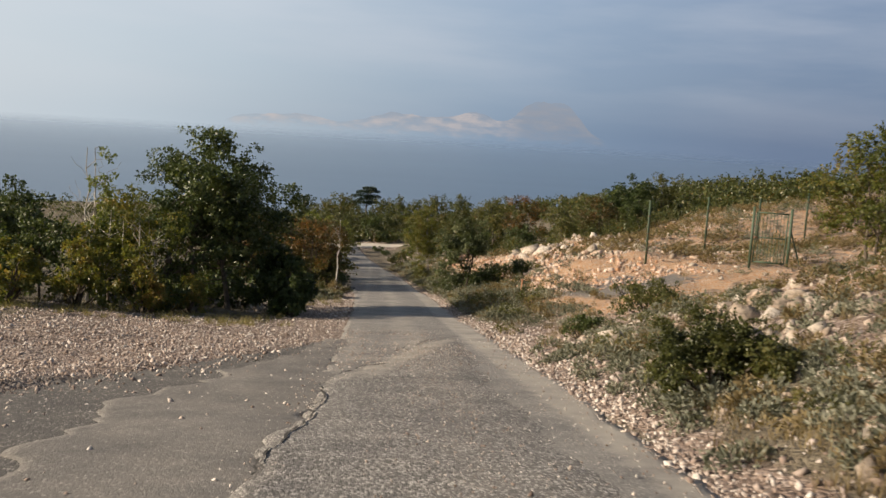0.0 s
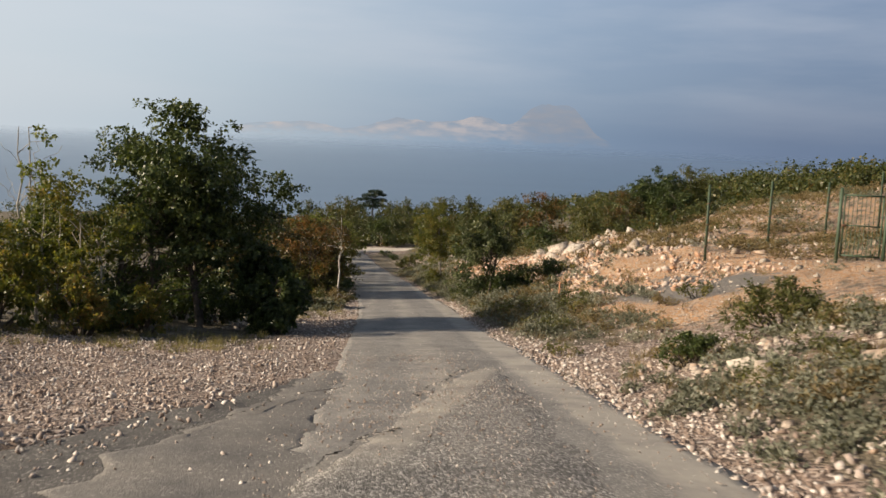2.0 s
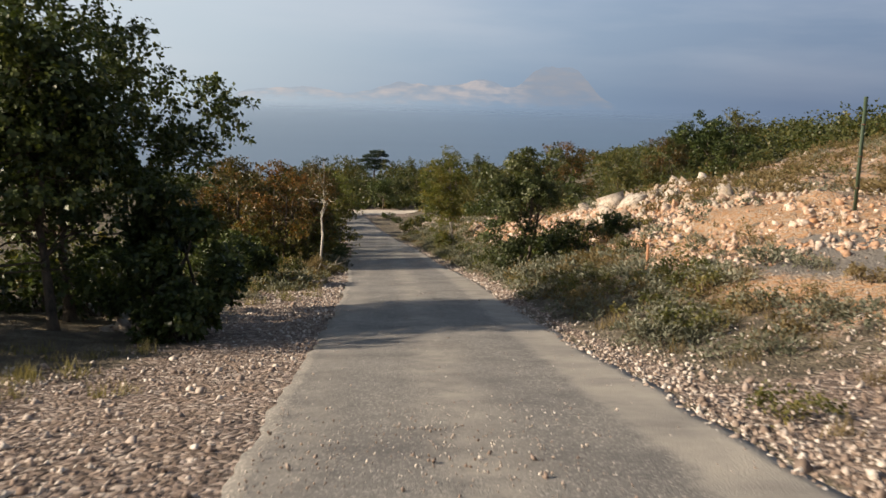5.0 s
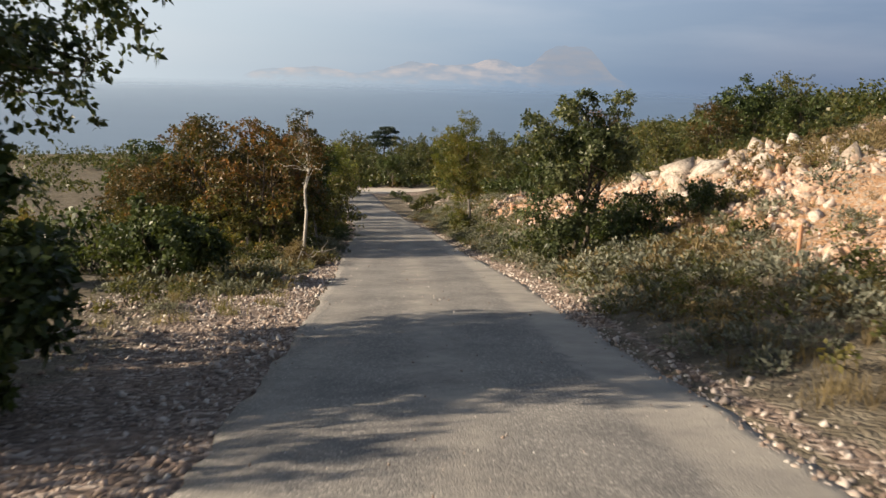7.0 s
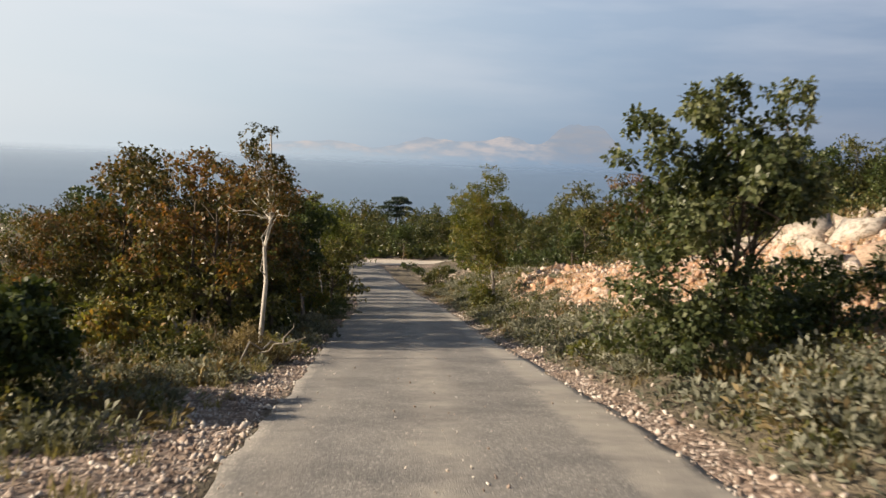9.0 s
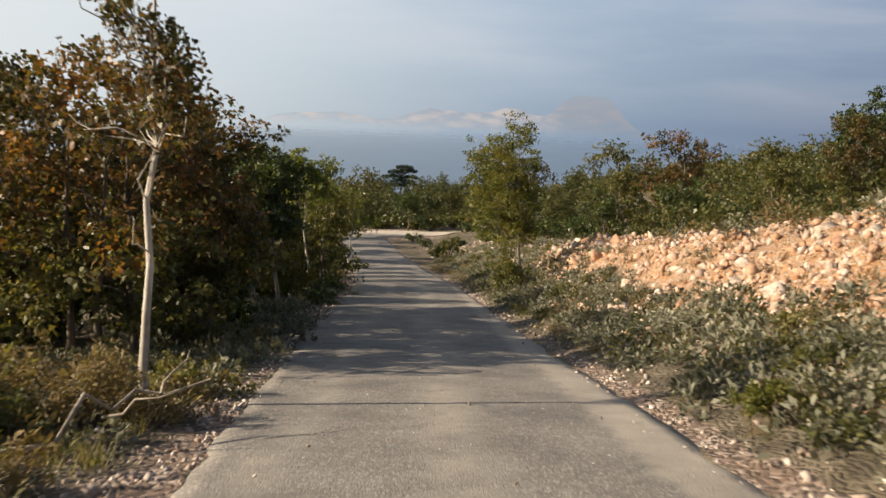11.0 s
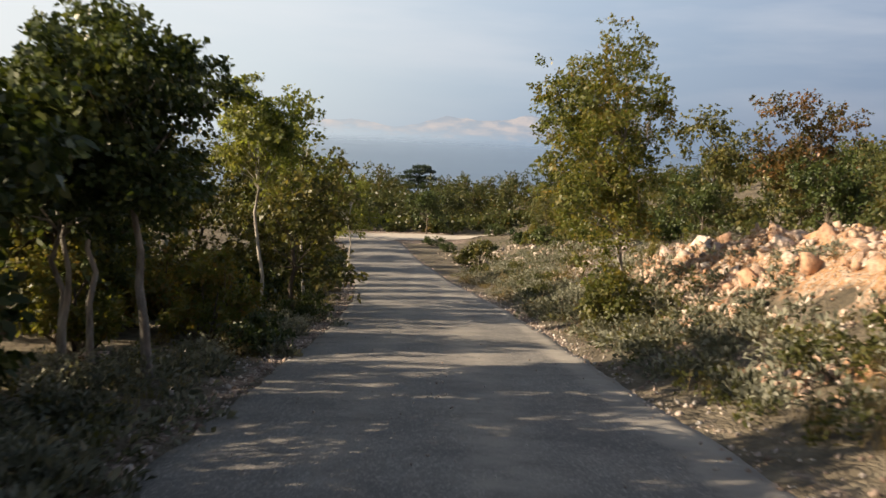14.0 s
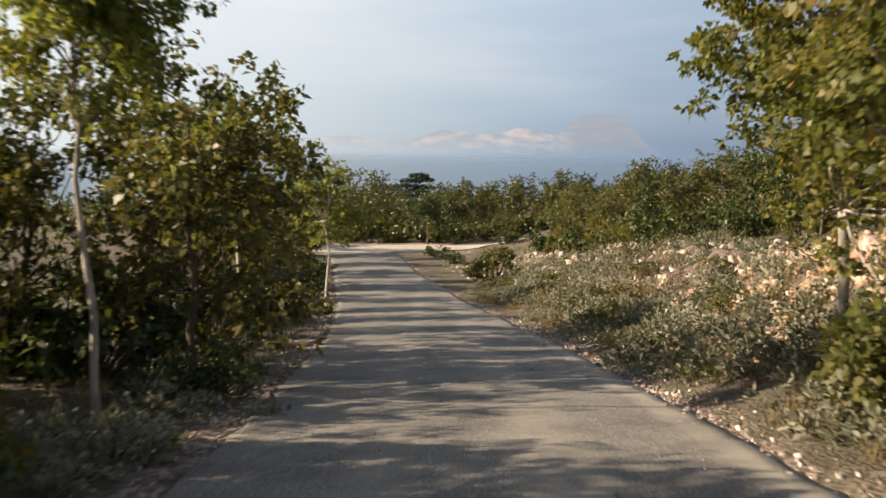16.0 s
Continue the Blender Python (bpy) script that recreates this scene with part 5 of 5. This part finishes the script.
# ---- loose gravel ----
def build_gravel():
    rng = np.random.default_rng(31)
    pts = []
    y = rng.uniform(4, 25.5, 21000)
    x = left_edge(y) - rng.uniform(0, 8, 21000)
    edge = np.interp(y, [-6, 4, 8, 11, 14, 19.6, 26], [-4.0, -3.4, -3.0, -2.3, -1.7, -0.7, -0.7])
    k = rng.random(21000) < np.clip((edge - x) / 2.2, 0.03, 1.0) ** 0.8 * np.clip(0.75 + fbm(x * 0.6, y * 0.6, 14), 0.25, 1.0)
    pts.append(np.stack([x[k], y[k]], -1))
    y = rng.uniform(25, 46, 2600)
    x = left_edge(y) - rng.gamma(1.5, 0.6, 2600)
    pts.append(np.stack([x, y], -1))
    y = 4 + 80 * rng.random(7500) ** 1.3
    x = right_edge(y) - 0.12 + rng.gamma(1.4, 0.26, 7500) * np.where(y < 26, 1.0, 0.6)
    k = rng.random(7500) < np.interp(y, [30, 42], [1.0, 0.35])
    pts.append(np.stack([x[k], y[k]], -1))
    y = rng.uniform(14, 27, 4200)
    x = right_edge(y) + rng.uniform(0, 6, 4200)
    pts.append(np.stack([x, y], -1))
    y = rng.uniform(4, 70, 3600)
    x = right_edge(y) + 1.0 + rng.gamma(2.0, 2.0, 3600)
    pts.append(np.stack([x, y], -1))
    y = rng.uniform(44, 95, 2600)
    x = left_edge(y) - rng.gamma(1.3, 0.32, 2600)
    pts.append(np.stack([x, y], -1))
    y = rng.uniform(31, 40, 2600)
    x = left_edge(y) - rng.uniform(0, 3.2, 2600)
    pts.append(np.stack([x, y], -1))
    size = [0.018 + rng.gamma(1.5, 0.013, len(q)) for q in pts]
    # broken stone the size of a fist, heaped along both edges of the asphalt
    for n, y0, y1, side, lo, hi in ((4200, 4, 25.5, "apron", 0.0, 8.0), (2400, 3, 27, "right", -0.05, 0.95), (800, 27, 80, "right", 0.0, 0.5), (900, 29, 46, "left", 0.0, 2.2), (500, 46, 90, "left", 0.0, 0.7)):
        y = rng.uniform(y0, y1, n)
        if side == "right":
            x = right_edge(y) + lo + (hi - lo) * rng.random(n) ** 1.5
        else:
            x = left_edge(y) - lo - (hi - lo) * rng.random(n)
        k = fbm(x * 0.7, y * 0.7, 12) + rng.normal(size=n) * 0.3 > -0.05
        if side == "apron":
            k &= x < np.interp(y, [-6, 4, 8, 11, 14, 19.6, 26], [-4.6, -4.0, -3.4, -2.6, -1.9, -0.8, -0.7])
        pts.append(np.stack([x[k], y[k]], -1))
        size.append(0.03 + rng.gamma(1.6, 0.015, k.sum()).clip(0, 0.07))
    p, size = np.concatenate(pts), np.concatenate(size)
    z = np.where((p[:, 0] > apron_edge(p[:, 1])) & (p[:, 0] < left_edge(p[:, 1])) & (p[:, 1] < 19), np.maximum(land_z(p[:, 0], p[:, 1]), road_z(p[:, 1], p[:, 0]) + np.where(p[:, 0] > -2.2, 0.01, -0.016)), land_z(p[:, 0], p[:, 1]))
    v, f = scatter_stones(rng, np.concatenate([p, (z + size * 0.12)[:, None]], 1), size, PEBBLE_SHAPES)
    tagged(new("gravel", raw_mesh("gravel", v, f, GRAVEL)), "loose pinkish-white limestone gravel along the road", "gravel", kind="stuff")


build_gravel()


def build_road_chips():
    rng = np.random.default_rng(37)
    y = np.concatenate([rng.uniform(3, 20, 3400), rng.uniform(4, 75, 1800)])
    t = np.where(rng.random(5200) < 0.45, rng.random(5200), rng.choice([0.02, 0.46, 0.97], 5200) + rng.normal(size=5200) * 0.07)
    x = left_edge(y) + (right_edge(y) - left_edge(y)) * t
    # the top course has broken up into loose stone on one stretch
    n = 4200
    y = np.concatenate([y, rng.uniform(13.5, 23.0, n)])
    x = np.concatenate([x, rng.uniform(-0.55, 1.85, n)])
    size = 0.009 + rng.gamma(1.3, 0.0055, 5200 + n)
    keep = (np.arange(5200 + n) < 5200) | (fbm(x * 1.1, y * 0.8, 19) + rng.normal(size=5200 + n) * 0.3 > -0.1)
    x, y, size = x[keep], y[keep], size[keep]
    z = road_z(y, x) + np.where((y < 18) & (x > 0) & (x < 1.8), 0.062, 0.024) + size * 0.1
    v, f = scatter_stones(rng, np.stack([x, y, z], -1), size, PEBBLE_SHAPES)
    tagged(new("road_chippings", raw_mesh("road_chippings", v, f, GRAVEL)), "loose pale stone chippings lying on the asphalt", "gravel", kind="stuff")


build_road_chips()

# ---- fence posts and gate ----
def box(cx, cy, cz, sx, sy, sz, m=None):
    v = np.array([(x, y, z) for z in (-1, 1) for y in (-1, 1) for x in (-1, 1)], float) * 0.5 * [sx, sy, sz]
    f = np.array([(0, 2, 3, 1), (4, 5, 7, 6), (0, 1, 5, 4), (2, 6, 7, 3), (0, 4, 6, 2), (1, 3, 7, 5)])
    if m is not None:
        v = v @ np.array(m.to_3x3()).T
    return v + [cx, cy, cz], f


def build_post(x, y, h, tilt):
    e = thing("fence_post", on(x, y), "tall faded green steel fence post standing without wire", "fence post", "fence posts")
    e.rotation_euler = (radians(tilt), radians(-tilt * 0.5), 0)
    v, f = join([box(0, 0, h / 2 - 0.15, 0.085, 0.02, h + 0.3), box(0, 0.035, h / 2 - 0.15, 0.02, 0.07, h + 0.3)])
    post = part("post", raw_mesh("post", v, f, GREEN_PAINT), e)
    for z in (0.5, 1.2, 1.9):
        part("wire_clip", raw_mesh("wire_clip", *box(0, -0.02, z, 0.10, 0.03, 0.03), RUST), post, "rusty wire clip")


for x, y, h, tilt in ((10.65, 35.6, 2.5, 1.5), (14.3, 39.3, 2.5, -1.0), (17.4, 41.2, 2.4, 1.0), (20.3, 42.6, 2.5, 0.5), (24.0, 45.5, 2.4, -1.0)):
    build_post(x, y, h, tilt)


def build_gate():
    g = on(13.6, 32.6)
    e = thing("metal_gate", g, "closed green steel bar gate between two posts", "gate")
    e.rotation_euler = (0, 0, radians(-18))
    for x in (-0.02, 1.27):
        part("gate_post", raw_mesh("gate_post", *box(x, 0, 1.0, 0.09, 0.09, 2.5), GREEN_PAINT), e)
    leaf = part("gate_frame", raw_mesh("gate_frame", *join([box(0.62, 0, 0.25, 1.1, 0.045, 0.05), box(0.62, 0, 2.05, 1.1, 0.045, 0.05), box(0.62, 0, 1.15, 1.1, 0.04, 0.04),
                                                   box(0.09, 0, 1.15, 0.045, 0.045, 1.85), box(1.15, 0, 1.15, 0.045, 0.045, 1.85)]), GREEN_PAINT), e)
    bar = raw_mesh("bar", *tube([(0, 0, 0.27), (0, 0, 1.2), (0, 0, 2.03)], [0.011] * 3, 6), GREEN_PAINT)
    for k in range(8):
        part("bar", bar, leaf, m=Matrix.Translation((0.21 + 0.118 * k, 0, 0)))
    part("brace", raw_mesh("brace", *tube([(1.28, 0, 1.5), (1.55, 0.1, 0.7), (1.85, 0.2, -0.15)], [0.03] * 3, 6), GREEN_PAINT), e)
    part("latch", raw_mesh("latch", *box(0.1, -0.05, 1.15, 0.14, 0.03, 0.07), RUST), leaf, "rusty latch")


build_gate()
st = thing("marker_stake", on(5.5, 33.8), "short faded orange survey stake on the bank", "stake")
part("stake", raw_mesh("stake", *tube([(0, 0, -0.1), (0.01, 0, 0.3), (0.015, 0.01, 0.55)], [0.03, 0.028, 0.025], 6), STAKE_PAINT), st)

rng = np.random.default_rng(61)
st = thing("tree_stump", on(-3.0, 44.5), "leaning broken grey stump at the edge of the thicket", "stump")
part("stem", raw_mesh("stem", *tube([(0, 0, -0.1), (-0.06, 0, 0.3), (-0.16, 0.02, 0.62)], [0.035, 0.03, 0.022], 7), DEADWOOD, True), st)
br = thing("fallen_branch", on(-1.75, 42.7), "bleached dead branch lying on the verge", "branch")
part("limb", raw_mesh("limb", *tube(wobble(rng, (-0.9, -0.4, 0.03), (0.8, 0.7, 0.34), 9, 0.05), np.linspace(0.024, 0.009, 9), 6), DEADWOOD, True), br)
for a, b in (((0.2, 0.2, 0.2), (0.7, 0.1, 0.42)), ((0.5, 0.5, 0.28), (0.6, 0.9, 0.5))):
    part("twig", raw_mesh("twig", *tube(wobble(rng, a, b, 5, 0.06), np.linspace(0.014, 0.004, 5), 5), DEADWOOD, True), br)


# ---- rocks ----
def build_bank(name, label, picks, seed, stuff_picks, orange=False):
    rng = np.random.default_rng(seed)
    e = thing(name, on(float(picks[0][0]), float(picks[0][1])), label, "rocks")
    inv = Matrix.Translation(-e.location)
    for x, y, s in picks:
        m = Matrix.Translation(on(x, y, s * rng.uniform(-0.14, 0.12))) @ Euler((rng.normal() * 0.5, rng.normal() * 0.5, rng.uniform(0, 6.28))).to_matrix().to_4x4() @ Matrix.Diagonal((s * rng.uniform(0.85, 1.25), s * rng.uniform(0.6, 1.0), s * rng.uniform(0.7, 1.1), 1))
        part("rock", (ROCK_MESHES_ORANGE if orange else ROCK_MESHES)[rng.integers(len(ROCK_MESHES))], e, m=inv @ m)
    sp = np.array(stuff_picks)
    z = land_z(sp[:, 0], sp[:, 1]) + sp[:, 2] * rng.uniform(-0.2, 0.2, len(sp))
    v, f = scatter_stones(rng, np.stack([sp[:, 0], sp[:, 1], z], -1), sp[:, 2], ROCK_SHAPES)
    rub = part("rubble", raw_mesh("rubble", v - np.array(e.location), f, ROCK_ORANGE if orange else ROCK), e)
    tagged(rub, "small orange-white rubble", kind="stuff")


def bank_spots(rng, n, y0, y1, u0, u1, s0, s1, bare=-0.05):
    y = rng.uniform(y0, y1, n)
    x = right_edge(y) + rng.uniform(u0, u1, n)
    # heaps and bare patches
    keep = fbm(x * 0.8, y * 0.8, 17) + rng.normal(size=n) * 0.22 > bare
    size = s0 + (s1 - s0) * rng.random(n) ** 2.2 * rng.choice([1, 1, 1, 1.3], n)
    return np.stack([x, y, size], -1)[keep]


rng = np.random.default_rng(71)
build_bank("rubble_bank", "long bank of orange-white limestone rubble beside the road", np.concatenate([[(5.4, 61.5, 0.42), (6.4, 69.9, 0.6), (4.8, 67.9, 0.5), (5.6, 69.8, 0.45), (5.5, 59.8, 0.4), (4.7, 64.7, 0.38)], bank_spots(rng, 380, 47, 72, 1.8, 4.9, 0.10, 0.42, -0.1)]), 72, bank_spots(rng, 13000, 42, 76, 1.0, 5.6, 0.03, 0.155, -0.12), True)
build_bank("rock_outcrop", "weathered limestone outcrop on top of the slope", np.concatenate([[(8.1, 47.3, 0.95), (9.1, 45.7, 0.6), (10.2, 48.5, 0.7), (10.9, 47.1, 0.7), (12.5, 49.5, 0.7), (11.3, 43.7, 0.55), (6.9, 42.2, 0.42), (6.9, 43.4, 0.42), (7.3, 44.2, 0.6), (7.6, 45.4, 0.7), (8.6, 46.2, 0.65), (9.4, 47.2, 0.7), (9.9, 46.2, 0.5), (10.6, 48.6, 0.6), (11.6, 48.2, 0.65), (12.2, 47.6, 0.5), (7.0, 45.0, 0.45), (8.9, 48.2, 0.6)], bank_spots(rng, 260, 41, 53, 4.6, 11, 0.14, 0.62)]), 73, bank_spots(rng, 2800, 38, 54, 4.2, 13, 0.04, 0.2))
build_bank("orange_scree", "orange soil-stained rubble on the cut slope", bank_spots(rng, 210, 33, 48, 3.2, 7.5, 0.11, 0.42), 78, bank_spots(rng, 5600, 31, 49, 3.0, 9, 0.03, 0.17), True)
build_bank("rocky_slope", "white limestone rocks among scrub on the roadside slope", np.concatenate([[(5.3, 14.0, 0.45), (6.4, 14.6, 0.4)], bank_spots(rng, 300, 7, 18, 1.4, 7.0, 0.10, 0.44, -0.1)]), 74, bank_spots(rng, 8000, 3, 19, 0.8, 11, 0.03, 0.14, 0.0))
build_bank("stone_field", "low white stones strewn beside the far road", bank_spots(rng, 170, 72, 105, 2.6, 6, 0.14, 0.42), 75, bank_spots(rng, 2000, 68, 106, 1.6, 7, 0.05, 0.2))
build_bank("thicket_stones", "orange rock and small stones under the leaning oak", np.array([(-3.7, 59.9, 0.34), (-3.3, 60.2, 0.16)]), 79, np.array([(-3.5, 59.6, 0.08), (-3.9, 60.1, 0.1), (-3.2, 59.9, 0.07)]), True)
build_bank("oak_stones", "few pale stones lying under the oak", np.array([(-3.6, 29.3, 0.32), (-3.9, 29.5, 0.25), (-3.3, 29.6, 0.22), (-3.75, 29.0, 0.18)]), 77, np.array([(-3.5, 29.0, 0.1), (-3.9, 29.1, 0.1), (-3.2, 29.2, 0.08)]))
build_bank("upper_stones", "scattered pale stones on the fenced plateau", bank_spots(rng, 170, 30, 66, 8, 24, 0.12, 0.42), 76, bank_spots(rng, 2600, 28, 66, 6, 26, 0.05, 0.17))
